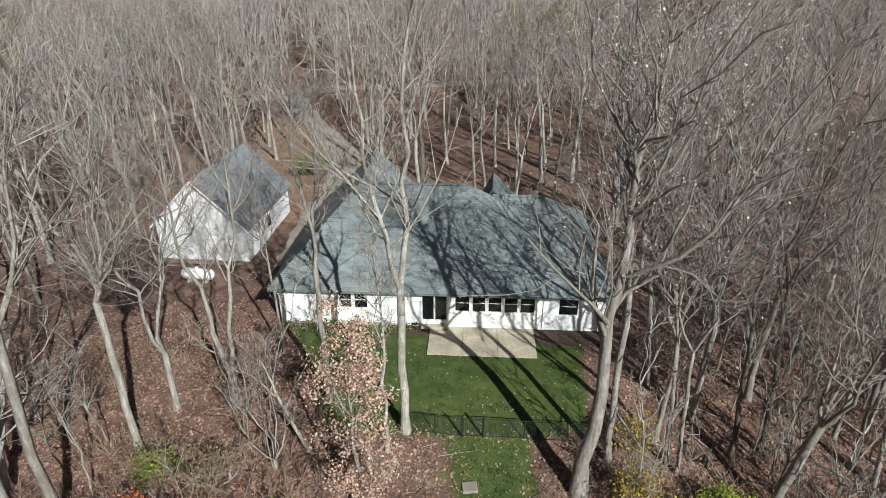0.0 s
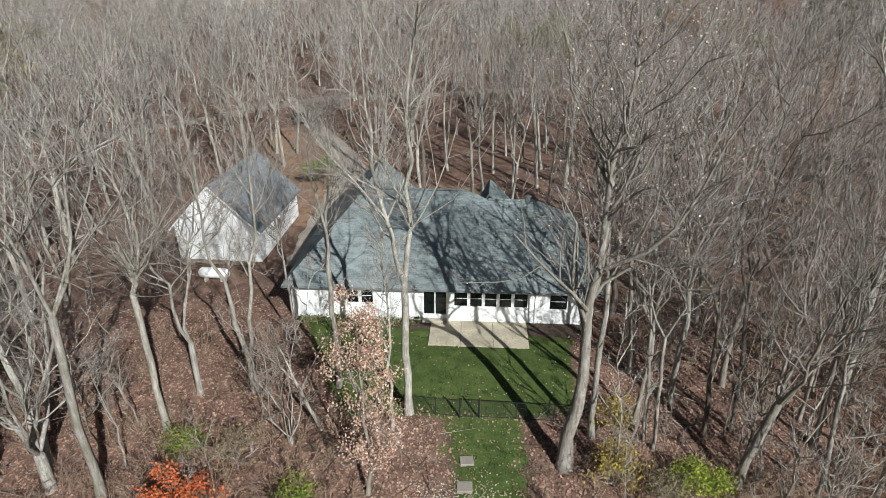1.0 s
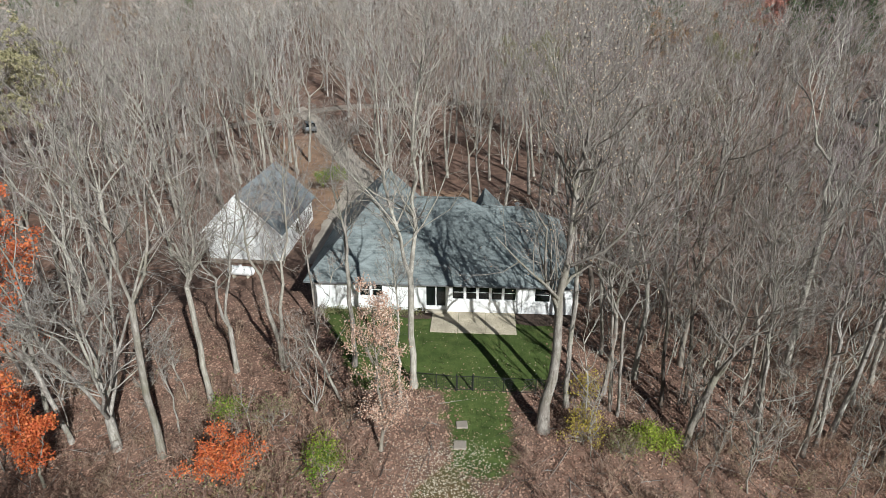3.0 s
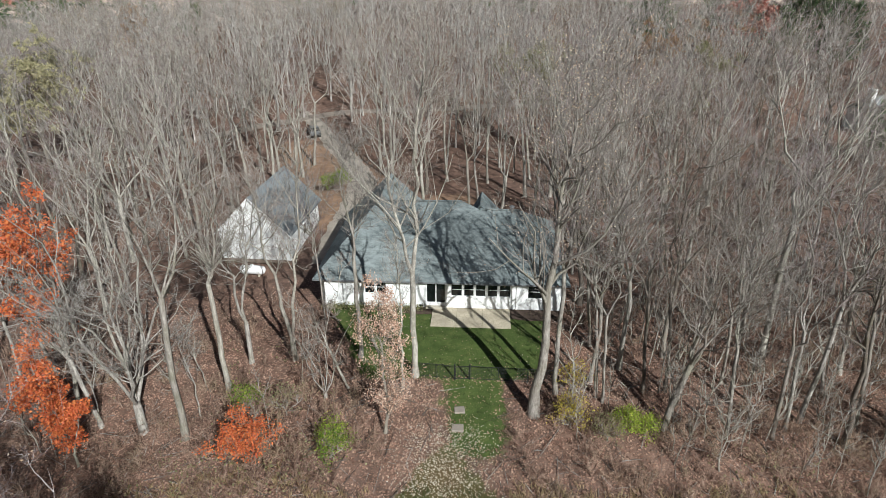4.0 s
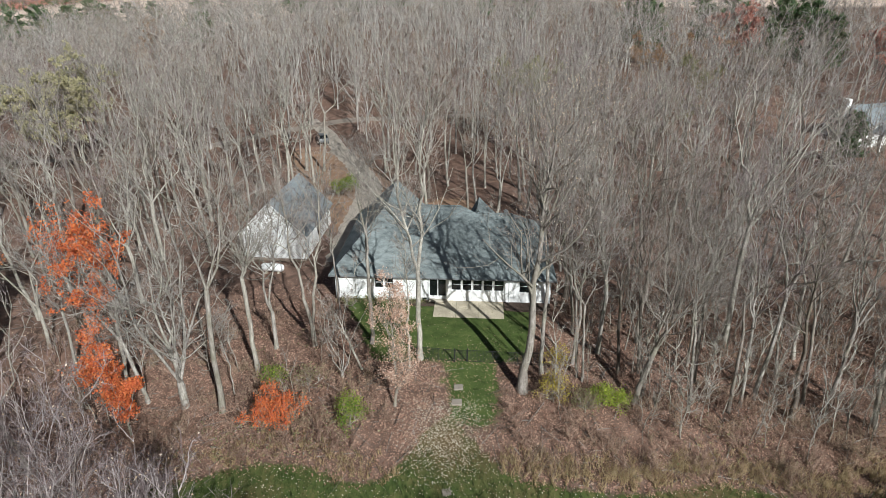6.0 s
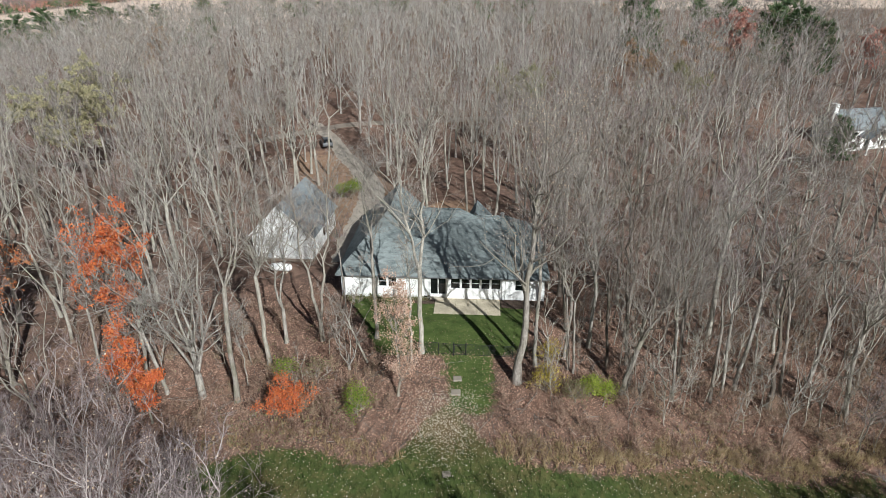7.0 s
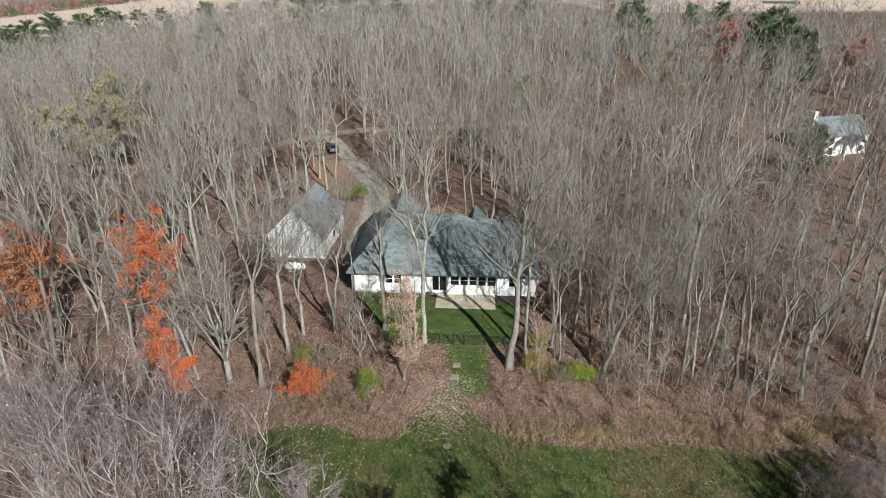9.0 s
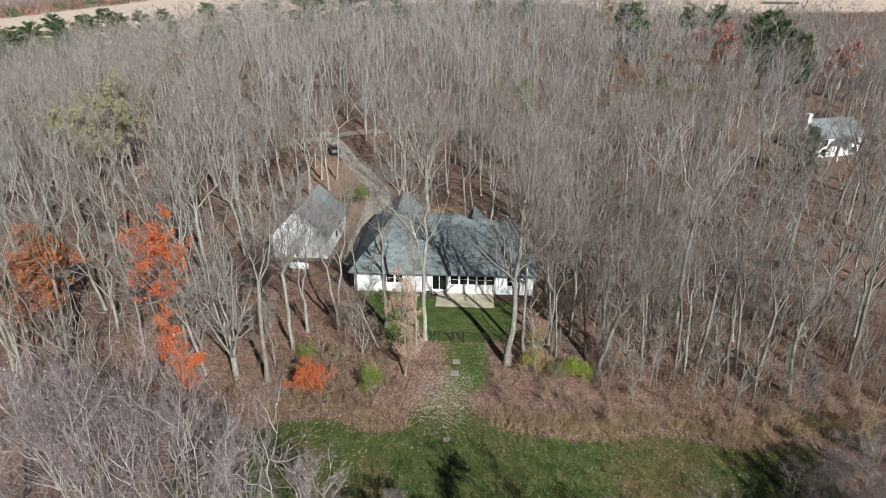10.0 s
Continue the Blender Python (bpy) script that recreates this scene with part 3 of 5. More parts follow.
def build_patio():
    p = thing("patio", HOUSE, "pale concrete patio slab in three panels beside the house", "patio", kind="structure")
    cuts = (9.75, 11.86, 14.02, 16.36)
    for a, b in zip(cuts, cuts[1:]):
        slab_panel("panel", [(a + 0.012, -3.05), (b - 0.012, -3.05), (b - 0.012, -0.03), (a + 0.012, -0.03)], -0.5, 0.06, M_SLAB, p)
    # mulched beds beside the slab, under the wall
    for outline in ([(7.3, -1.0), (8.2, -1.25), (9.72, -1.1), (9.72, -0.03), (7.3, -0.03)], [(16.39, -1.5), (18.0, -1.75), (20.3, -1.5), (20.8, -0.9), (20.8, -0.03), (16.39, -0.03)]):
        bed = thing("planting_bed", HOUSE, "dark mulched planting bed under the white house wall", "planting bed", kind="structure")
        slab_panel("mulch", outline, -0.5, 0.05, M_MULCH, bed)


build_patio()


# ---- the garage ----
GARAGE = pose(-15.55, 42.1, -0.45, 0, 0, -5.5)


def build_garage():
    g = thing("garage", GARAGE, "white gabled garage with a steep slate-grey roof", "garage")
    w, d, top, peak = 7.3, 10.0, 3.15, 6.75
    prof = [(-w, -0.02), (0, -0.02), (0, top), (-w / 2, peak), (-w, top)]
    for y in (0.0, d - 0.2):
        bm = bmesh.new()
        a = [bm.verts.new((x, y, z)) for x, z in prof]
        b = [bm.verts.new((x, y + 0.2, z)) for x, z in prof]
        bm.faces.new(a)
        bm.faces.new(b[::-1])
        for i in range(5):
            bm.faces.new((a[i], b[i], b[(i + 1) % 5], a[(i + 1) % 5]))
        part("gable_wall", bm, M_WHITE, g)
    for x in (-w, -0.2):
        part("side_wall", box((x, 0.201, -0.02), (x + 0.2, d - 0.201, top)), M_WHITE, g)
    part("foundation", box((-w + 0.05, 0.05, -1.6), (-0.05, d - 0.05, -0.021)), M_FOUND, g)
    o, s = 0.35, (peak - top) / (w / 2)
    ze, zr = top - o * s + 0.06, peak + 0.08
    roof_mesh("roof", [((-w / 2, -o, zr), (o, -o, ze), (o, d + o, ze), (-w / 2, d + o, zr)),
                       ((-w / 2, -o, zr), (-w - o, -o, ze), (-w - o, d + o, ze), (-w / 2, d + o, zr))], 0.12, M_ROOF_G, g, "slate-grey asphalt shingles")
    for sx in (0, 1):
        xe = o if sx else -w - o
        for y0 in (-o - 0.03, d + o - 0.001):
            bm = bmesh.new()
            ring = [(xe, ze - 0.2), (-w / 2, zr - 0.2), (-w / 2, zr - 0.02), (xe, ze - 0.02)]
            a = [bm.verts.new((x, y0, z)) for x, z in ring]
            b = [bm.verts.new((x, y0 + 0.028, z)) for x, z in ring]
            bm.faces.new(a)
            bm.faces.new(b[::-1])
            for i in range(4):
                bm.faces.new((a[i], b[i], b[(i + 1) % 4], a[(i + 1) % 4]))
            part("barge_board", bm, M_TRIM, g)
    # dark brown band along the foot of the front gable
    part("deck_beam", box((-w, -0.25, -0.3), (0, -0.002, -0.021)), M_FOUND, g)
    wd = new("window")
    wd.parent = g
    part("window_frame", box((-0.001, 4.2, 1.0), (0.05, 5.2, 2.2), 0.01), M_TRIM, wd)
    part("pane", box((0.051, 4.3, 1.1), (0.06, 5.1, 2.1)), M_GLASS, wd)


build_garage()


def build_tank():
    z = on_land(-18.9, 40.0)
    t = thing("propane_tank", pose(-18.9, 39.9, z - 0.1, 0, 0, -8), "white horizontal propane tank on concrete feet beside the garage", "tank")
    bm = bmesh.new()
    n, prof = 16, []
    t.scale = (0.88, 0.88, 0.88)
    for i in range(9):
        a = math.pi * i / 16
        prof.append((-1.05 - 0.45 * math.cos(a), 0.5 * math.sin(a)))
    prof += [(-x, r) for x, r in prof[::-1]]
    rings = [[bm.verts.new((x, r * math.cos(2 * math.pi * k / n), 0.85 + r * math.sin(2 * math.pi * k / n))) for k in range(n)] for x, r in prof]
    for a, b in zip(rings, rings[1:]):
        for k in range(n):
            bm.faces.new((a[k], a[(k + 1) % n], b[(k + 1) % n], b[k]))
    bmesh.ops.remove_doubles(bm, verts=bm.verts, dist=1e-4)
    part("shell", bm, M_TRIM, t, smooth=True)
    part("valve_cover", tube((0, 0, 1.32), (0, 0, 1.5), 0.2, 0.17, 12), M_TRIM, t)
    for x in (-0.8, 0.8):
        part("foot", box((x - 0.12, -0.35, -0.25), (x + 0.12, 0.35, 0.45), 0.02), M_CONC, t)


build_tank()


# ---- garden things ----
def build_fence():
    f = thing("fence", pose(0, 0, 0), "low black metal mesh fence with a gate across the lawn", "fence")
    xs = [-2.2, -0.4, 0.95, 2.05, 4.1, 6.2, 8.4]
    yy = [23.15, 22.95, 22.75, 22.75, 22.6, 22.45, 22.3]
    hgt = 1.2
    top = [Vector((x, y, on_land(x, y))) for x, y in zip(xs, yy)]
    for i, p in enumerate(top):
        gate = i in (2, 3)
        part("post", tube(p + Vector((0, 0, -0.3)), p + Vector((0, 0, hgt + (0.15 if gate else 0))), 0.05 if gate else 0.032), M_BLACK, f)
    for i, (a, b) in enumerate(zip(top, top[1:])):
        d = b - a
        par = f
        a2, b2 = a, b
        if i == 2:
            par = new("gate")
            par.parent = f
            a2, b2 = a + d * 0.07, b - d * 0.07
        for z in (0.08, hgt - 0.03):
            part("rail", tube(a2 + Vector((0, 0, z)), b2 + Vector((0, 0, z)), 0.022, sides=6), M_BLACK, par)
        bm = bmesh.new()
        n = max(4, int(d.length / 0.12))
        for k in range(1, n):
            q = a2 + (b2 - a2) * (k / n)
            add_tube(bm, q + Vector((0, 0, 0.08)), q + Vector((0, 0, hgt - 0.03)), 0.006, sides=3)
        for k in range(1, 9):
            z = 0.08 + (hgt - 0.11) * k / 9
            add_tube(bm, a2 + Vector((0, 0, z)), b2 + Vector((0, 0, z)), 0.005, sides=3)
        part("mesh_panel", bm, M_BLACK, par)
        if i == 2:
            part("gate_stile", tube(a2 + Vector((0, 0, 0.05)), a2 + Vector((0, 0, hgt)), 0.022, sides=6), M_BLACK, par)
            part("gate_stile", tube(b2 + Vector((0, 0, 0.05)), b2 + Vector((0, 0, hgt)), 0.022, sides=6), M_BLACK, par)


build_fence()


def build_steps():
    for i, (x, y, w, d, turn) in enumerate(((1.25, 19.85, 0.72, 0.62, 4), (1.1, 18.35, 0.78, 0.66, -2), (0.3, 10.9, 0.6, 0.5, 9))):
        t = tagged(part("stepping_stone", box((-w / 2, -d / 2, -0.3), (w / 2, d / 2, 0.09), 0.025), M_STONE),
                   "square sandy concrete stepping stone set in the grass", "stepping stone", "stepping stones on the lawn path")
        t.matrix_world = pose(x, y, on_land(x, y), 0, 0, turn)


build_steps()


# ---- a parked car and the neighbouring house ----
def build_car():
    z = on_land(-22.6, 88.6)
    c = thing("car", pose(-22.6, 88.8, z + 0.12, 0, 0, 20), "dark grey estate car with dark windows parked on the driveway", "car")

    def loft(name, prof, half, material, parent, tuck=0.0):
        bm = bmesh.new()
        sides = []
        for sgn in (-1, 1):
            sides.append([bm.verts.new((sgn * (half - (tuck if zz > 1.2 else 0)), yy, zz)) for yy, zz in prof])
        bm.faces.new(sides[0])
        bm.faces.new(sides[1][::-1])
        for i in range(len(prof)):
            j = (i + 1) % len(prof)
            bm.faces.new((sides[0][i], sides[1][i], sides[1][j], sides[0][j]))
        bmesh.ops.bevel(bm, geom=list(bm.edges), offset=0.05, segments=2, affect="EDGES")
        return part(name, bm, material, parent)

    loft("body", [(-2.2, 0.35), (2.2, 0.35), (2.25, 0.75), (1.0, 1.0), (-2.2, 1.05), (-2.28, 0.7)], 0.9, M_CARPAINT, c)
    loft("cabin", [(0.95, 0.98), (0.25, 1.5), (-1.7, 1.55), (-2.1, 1.0)], 0.8, M_GLASS, c, 0.12)
    loft("roof_panel", [(0.2, 1.5), (0.1, 1.58), (-1.6, 1.62), (-1.7, 1.54)], 0.66, M_CARPAINT, c)
    for x in (-0.82, 0.82):
        for y in (-1.35, 1.4):
            w = part("wheel", tube((x - 0.1, y, 0.2), (x + 0.1, y, 0.2), 0.33, sides=16), M_RUBBER, c)
            part("rim", tube((x - 0.11, y, 0.2), (x + 0.11, y, 0.2), 0.2, sides=12), M_STEEL, w)


build_car()


def build_neighbour():
    z = on_land(78, 86)
    h = thing("neighbour_house", pose(78.5, 87, z, 0, 0, 14), "distant white two-storey house with a grey roof and porch", "house")
    bm = bmesh.new()
    add_box(bm, (-5, 0, -0.5), (5, 8, 4.4))
    part("wall", bm, M_WHITE, h)
    roof_mesh("roof", [((-5.5, -0.5, 4.2), (5.5, -0.5, 4.2), (5.5, 4, 7.0), (-5.5, 4, 7.0)), ((-5.5, 8.5, 4.2), (5.5, 8.5, 4.2), (5.5, 4, 7.0), (-5.5, 4, 7.0))], 0.15, M_ROOF_G, h)
    roof_mesh("porch_roof", [((-2.6, -2.6, 2.9), (0.0, -2.6, 4.6), (0.0, 0.2, 4.6), (-2.6, 0.2, 2.9)), ((2.6, -2.6, 2.9), (0.0, -2.6, 4.6), (0.0, 0.2, 4.6), (2.6, 0.2, 2.9))], 0.15, M_ROOF_G, h)
    for x in (-2.3, 2.3):
        part("porch_post", box((x - 0.1, -2.45, -0.3), (x + 0.1, -2.25, 3.0)), M_TRIM, h)
    part("chimney", box((-5.9, 3.2, -0.5), (-5.01, 4.4, 8.2), 0.03), M_TRIM, h)
    for x, zz in ((-3.6, 2.4), (-3.6, 0.5), (3.6, 2.4), (3.6, 0.5)):
        w = part("window", box((x - 0.6, -0.06, zz), (x + 0.6, -0.002, zz + 1.4)), M_TRIM, h)
        part("pane", box((x - 0.5, -0.08, zz + 0.1), (x + 0.5, -0.061, zz + 1.3)), M_GLASS, w)
    part("door", box((-0.5, -0.07, 0.0), (0.5, -0.002, 2.1)), M_BLACK, h)
    b = thing("barn", pose(300, 545, 0, 0, 0, -20), "far farm shed with a dark metal roof", "barn")
    part("wall", box((-14, 0, -1), (14, 12, 5)), M_TRIM, b)
    roof_mesh("roof", [((-15, -0.8, 4.9), (15, -0.8, 4.9), (15, 6, 8.5), (-15, 6, 8.5)), ((-15, 12.8, 4.9), (15, 12.8, 4.9), (15, 6, 8.5), (-15, 6, 8.5))], 0.2, M_ASPH, b)


build_neighbour()


# ---- trees ----
def unit(v):
    return v / np.maximum(np.linalg.norm(v, axis=-1, keepdims=True), 1e-9)


def limbs(rng, start, way, length, r0, segs, lift, wobble, tip=0.18):
    """Curved limbs: n polylines of segs + 1 points with their radii."""
    s = np.linspace(0, 1, segs + 1)
    p = start[:, None] + way[:, None] * (length[:, None] * s)[..., None]
    p[..., 2] += lift * length[:, None] * s ** 2
    j = rng.normal(0, 1, p.shape) * wobble * length[:, None, None] / segs
    j[:, 0] = 0
    p += np.cumsum(j, 1)
    r = r0[:, None] * (1 - (1 - tip) * s)
    return p, r


def sprout(rng, p, r, count, lo, hi, a0, a1, rise=0.0):
    """Where side shoots leave their parents: place, heading, radius, share of the way up, the parent's length."""
    n, k = p.shape[:2]
    s = np.sort(rng.uniform(lo, hi, (n, count)), 1)
    f = s * (k - 1)
    i = np.minimum(f.astype(int), k - 2)
    t = (f - i)[..., None]
    row = np.arange(n)[:, None]
    a, b = p[row, i], p[row, i + 1]
    at = a + (b - a) * t
    tan = unit(b - a)
    rad = r[row, i] * (1 - t[..., 0]) + r[row, i + 1] * t[..., 0]
    side = unit(np.cross(tan, unit(rng.normal(0, 1, tan.shape))))
    ang = np.radians(rng.uniform(a0, a1, s.shape))[..., None]
    way = tan * np.cos(ang) + side * np.sin(ang)
    long = np.repeat(np.linalg.norm(np.diff(p, axis=1), axis=-1).sum(1)[:, None], count, 1)
    way = unit(way + [0.0, 0.0, rise])
    return at.reshape(-1, 3), way.reshape(-1, 3), rad.ravel(), s.ravel(), long.ravel()


def put_tubes(soup, p, r, sides):
    n, k = p.shape[:2]
    tan = np.empty_like(p)
    tan[:, 1:-1] = p[:, 2:] - p[:, :-2]
    tan[:, 0], tan[:, -1] = p[:, 1] - p[:, 0], p[:, -1] - p[:, -2]
    tan = unit(tan)
    ref = np.where(np.abs(tan[:, :1, 2:]) > 0.8, np.array([1.0, 0, 0]), np.array([0, 0, 1.0]))
    x = unit(np.cross(tan, ref))
    y = np.cross(tan, x)
    a = np.arange(sides) * 2 * math.pi / sides
    ring = p[:, :, None] + r[:, :, None, None] * (x[:, :, None] * np.cos(a)[:, None] + y[:, :, None] * np.sin(a)[:, None])
    idx = np.arange(n * k * sides).reshape(n, k, sides)
    nxt = np.roll(idx, -1, 2)
    q = np.stack([idx[:, :-1], nxt[:, :-1], nxt[:, 1:], idx[:, 1:]], -1).reshape(-1, 4)
    soup.put(ring.reshape(-1, 3), q)


def put_spikes(soup, a, b, r):
    """Twigs: thin three-sided spikes from a to b."""
    t = unit(b - a)
    x = unit(np.cross(t, np.where(np.abs(t[:, 2:]) > 0.8, np.array([1.0, 0, 0]), np.array([0, 0, 1.0]))))
    y = np.cross(t, x)
    r = np.broadcast_to(r, len(a))[:, None]
    v = np.stack([a + x * r, a - x * r * 0.5 + y * r * 0.87, a - x * r * 0.5 - y * r * 0.87, b], 1)
    i = np.arange(len(a))[:, None] * 4
    f = np.array([[0, 1, 3], [1, 2, 3], [2, 0, 3]])
    soup.put(v.reshape(-1, 3), None, (i[:, :, None] + f[None]).reshape(-1, 3))


def put_slivers(soup, rng, a, b, r):
    """The finest twigs: one narrow blade each, turned at random."""
    w = unit(np.cross(b - a, rng.normal(0, 1, a.shape))) * np.broadcast_to(r, len(a))[:, None]
    soup.put(np.stack([a - w, a + w, b], 1).reshape(-1, 3), None, np.arange(len(a) * 3).reshape(-1, 3))


def put_leaves(soup, rng, at, size, droop=0.4):
    """Small folded leaves, two triangles each."""
    n = len(at)
    d = unit(rng.normal(0, 1, (n, 3)) - np.array([0, 0, droop]))
    s = unit(np.cross(d, rng.normal(0, 1, (n, 3))))
    up = np.cross(d, s)
    z = (size * rng.uniform(0.6, 1.3, n))[:, None]
    v = np.stack([at, at + d * z * 0.5 + s * z * 0.36 + up * z * 0.1, at + d * z, at + d * z * 0.5 - s * z * 0.36 + up * z * 0.1], 1)
    i = np.arange(n)[:, None] * 4
    f = np.array([[0, 1, 2], [0, 2, 3]])
    soup.put(v.reshape(-1, 3), None, (i[:, :, None] + f[None]).reshape(-1, 3))


def put_ribbons(soup, rng, p, r):
    """Thin twigs that bend: flat blades turned at random."""
    n, k = p.shape[:2]
    w = unit(np.cross(p[:, -1] - p[:, 0], rng.normal(0, 1, (n, 3))))[:, None] * r[..., None]
    idx = np.arange(n * k * 2).reshape(n, k, 2)
    q = np.stack([idx[:, :-1, 0], idx[:, :-1, 1], idx[:, 1:, 1], idx[:, 1:, 0]], -1).reshape(-1, 4)
    soup.put(np.stack([p - w, p + w], 2).reshape(-1, 3), q)


def bare_tree(seed, height, radius, fork=0.4, stems=3, lean=(0.0, 0.0), open_by=16, wide=1.0, n=(14, 6, 6, 4), low=0.3, fine=1.0, az0=None, leads=None):
    """A leafless tree whose limbs and twigs climb: trunk and limbs in one soup, twigs in another; also the twig ends.
    leads names the main stems one by one: heading and tilt in degrees, shares of length and thickness."""
    rng = np.random.default_rng(seed)
    trunk, crown = Soup(), Soup()
    lean = np.array([lean[0], lean[1], 0.0])
    near, scant = fine >= 1, fine < 0.4
    base = np.array([[0, 0, -0.25]])
    if stems == 1:
        p, r = limbs(rng, base, unit(np.array([[0, 0, 1.0]]) + lean), np.array([height * 0.95]), np.array([radius]), 11 if near else 7, 0.0, 0.1, 0.1)
        leaders = (p, r)
    else:
        fz = max(fork * height, 0.3)
        p, r = limbs(rng, base, unit(np.array([[0, 0, 1.0]]) + lean), np.array([fz + 0.25]), np.array([radius]), 6 if near else 4, 0.0, 0.05, 0.8)
        az = (rng.uniform(0, 6.3) if az0 is None else az0) + np.arange(stems) * 2 * math.pi / stems + rng.normal(0, 0.25, stems)
        ang = np.radians(open_by * rng.uniform(0.6, 1.35, stems))
        ang[0] *= 0.45 if stems > 2 else 0.8
        share = {2: 0.8, 3: 0.66, 4: 0.56}.get(stems, 0.5)
        stem_l, stem_r = rng.uniform(0.78, 1.0, stems), share * rng.uniform(0.8, 1.15, stems)
        if leads:
            az, ang, stem_l, stem_r = np.array(leads, float).T
            az, ang = np.radians(az), np.radians(ang)
        way = np.stack([np.cos(az) * np.sin(ang), np.sin(az) * np.sin(ang), np.cos(ang)], 1) + lean
        top = np.repeat(p[:, -1], stems, 0)
        leaders = limbs(rng, top, unit(way), (height - fz) * stem_l, r[0, -1] * stem_r, 9 if near else 3 if scant else 6, 0.06, 0.2, 0.1)
        put_tubes(trunk, *leaders, 7 if near else 3 if scant else 5)
    flare = r.copy()
    flare[:, 0] *= 1.4
    if stems > 1:
        p = np.concatenate([p, p[:, -1:] + unit(p[:, -1:] - p[:, -2:-1]) * r[:, -1:, None] * 1.6], 1)
        flare = np.concatenate([flare, r[:, -1:] * 0.25], 1)
    put_tubes(trunk, p, flare, 9 if near else 4 if scant else 6)
    lo = low if stems == 1 else max(0.06, (low - fork) / (1 - fork))
    n1 = max(3, round(n[0] / stems))
    at, way, rad, s, long = sprout(rng, *leaders, n1, lo, 0.97, 28, 56)
    way[:, 2] = np.abs(way[:, 2]) + 0.1
    bulge = np.sin(math.pi * np.clip(0.30 + 0.66 * (s - lo) / (1 - lo), 0, 1))
    l1 = height * 0.2 * wide * (0.25 + 0.85 * bulge) * rng.uniform(0.6, 1.3, len(s))
    b1 = limbs(rng, at, unit(way), l1, np.clip(rad * 0.55, 0.034 if near else 0.045, 0.12), 5 if near else 2 if scant else 3, 0.2, 0.2, 0.22)
    put_tubes(trunk, *b1, 5 if near else 3)
    at, way, rad, s, long = sprout(rng, *b1, n[1], 0.12, 1.0, 25, 60, 0.16)
    l2 = np.clip(long, 1.0, 9) * 0.46 * (1.2 - 0.65 * s) * rng.uniform(0.6, 1.35, len(s))
    b2 = limbs(rng, at, way, l2, np.clip(rad * 0.6, 0.016, 0.045), 3 if near else 1, 0.12, 0.22, 0.3)
    if near:
        put_tubes(trunk, *b2, 3)
    elif scant:
        put_slivers(trunk, rng, b2[0][:, 0], b2[0][:, 1], 0.02 / fine ** 0.7)
    else:
        put_spikes(trunk, b2[0][:, 0], b2[0][:, 1], 0.019 / fine ** 0.7)
    at, way, rad, s, long = sprout(rng, *b2, n[2], 0.1, 1.0, 25, 62, 0.16)
    l3 = np.clip(long, 0.7, 3) * 0.6 * (1.15 - 0.5 * s) * rng.uniform(0.6, 1.4, len(s))
    thick = 0.0095 if near else 0.0078 / fine ** 0.95
    if near:
        b3 = limbs(rng, at, unit(way), l3, np.full(len(s), thick), 2, 0.1, 0.13, 0.4)
        put_ribbons(crown, rng, *b3)
    else:
        b3 = limbs(rng, at, unit(way), l3, np.full(len(s), thick), 1, 0.0, 0.0)
        put_slivers(crown, rng, b3[0][:, 0], b3[0][:, 1], thick)
    ends = b3[0][:, -1]
    if n[3]:
        at, way, rad, s, long = sprout(rng, *b3, n[3], 0.1, 1.0, 25, 62, 0.12)
        l4 = np.clip(long, 0.5, 2) * 0.6 * rng.uniform(0.5, 1.3, len(s))
        tip = at + way * l4[:, None]
        put_slivers(crown, rng, at, tip, thick * 0.75)
        ends = np.concatenate([ends, tip])
    return trunk, crown, ends


def plant(name, x, y, data, trunk_mat, twig_mat, label, category="tree", group="", leaves=None, leaf_mat=None, leaf_size=0.14, leaf_label="", turn=0.0, sink=0.0):
    """Puts a tree on the land as one thing with trunk, crown and, if it has any, foliage."""
    trunk, crown, ends = data
    t = thing(name, pose(x, y, on_land(x, y) - sink, 0, 0, turn), label, category, group)
    obj("trunk", trunk.mesh("trunk"), trunk_mat, t)
    obj("crown", crown.mesh("crown"), twig_mat, t)
    if leaves:
        rng = np.random.default_rng(int(abs(x * 13 + y * 7)))
        pick = ends[rng.integers(0, len(ends), leaves)] + rng.normal(0, 0.12, (leaves, 3))
        s = Soup()
        put_leaves(s, rng, pick, leaf_size)
        obj("foliage", s.mesh("foliage", False), leaf_mat, t, leaf_label)
    return t


FOREST = "bare trees of the wood"
G = "tall bare grey-barked tree with fine leafless twigs"

# the trees that stand alone, each with its own growth
plant("tree", -1.9, 23.1, bare_tree(11, 23, 0.23, 0.36, 2, (0.0, 0.01), 9, 1.0, (30, 5, 6, 5), 0.45, leads=((40, 1.5, 1.0, 0.85), (172, 15, 0.86, 0.75))), M_BARK_PALE, M_TWIG,
      "tall pale twin-stemmed bare tree beside the lawn", group=FOREST)
plant("tree", -2.8, 21.8, bare_tree(12, 13, 0.11, 0.3, 1, (0.0, 0.03), 10, 0.8, (14, 5, 5, 5), 0.3), M_BARK_PALE, M_TWIG,
      "slender pale bare tree beside a larger one", group=FOREST)
plant("tree", 6.3, 19.5, bare_tree(13, 23, 0.36, 0.3, 1, (0.0, 0.01), 9, 1.4, (27, 5, 5, 4), 0.36), M_BARK, M_TWIG_PALE,
      "large spreading bare tree with thick pale trunk at the lawn's edge", group=FOREST, leaves=2200, leaf_mat=M_FALLEN, leaf_size=0.085)
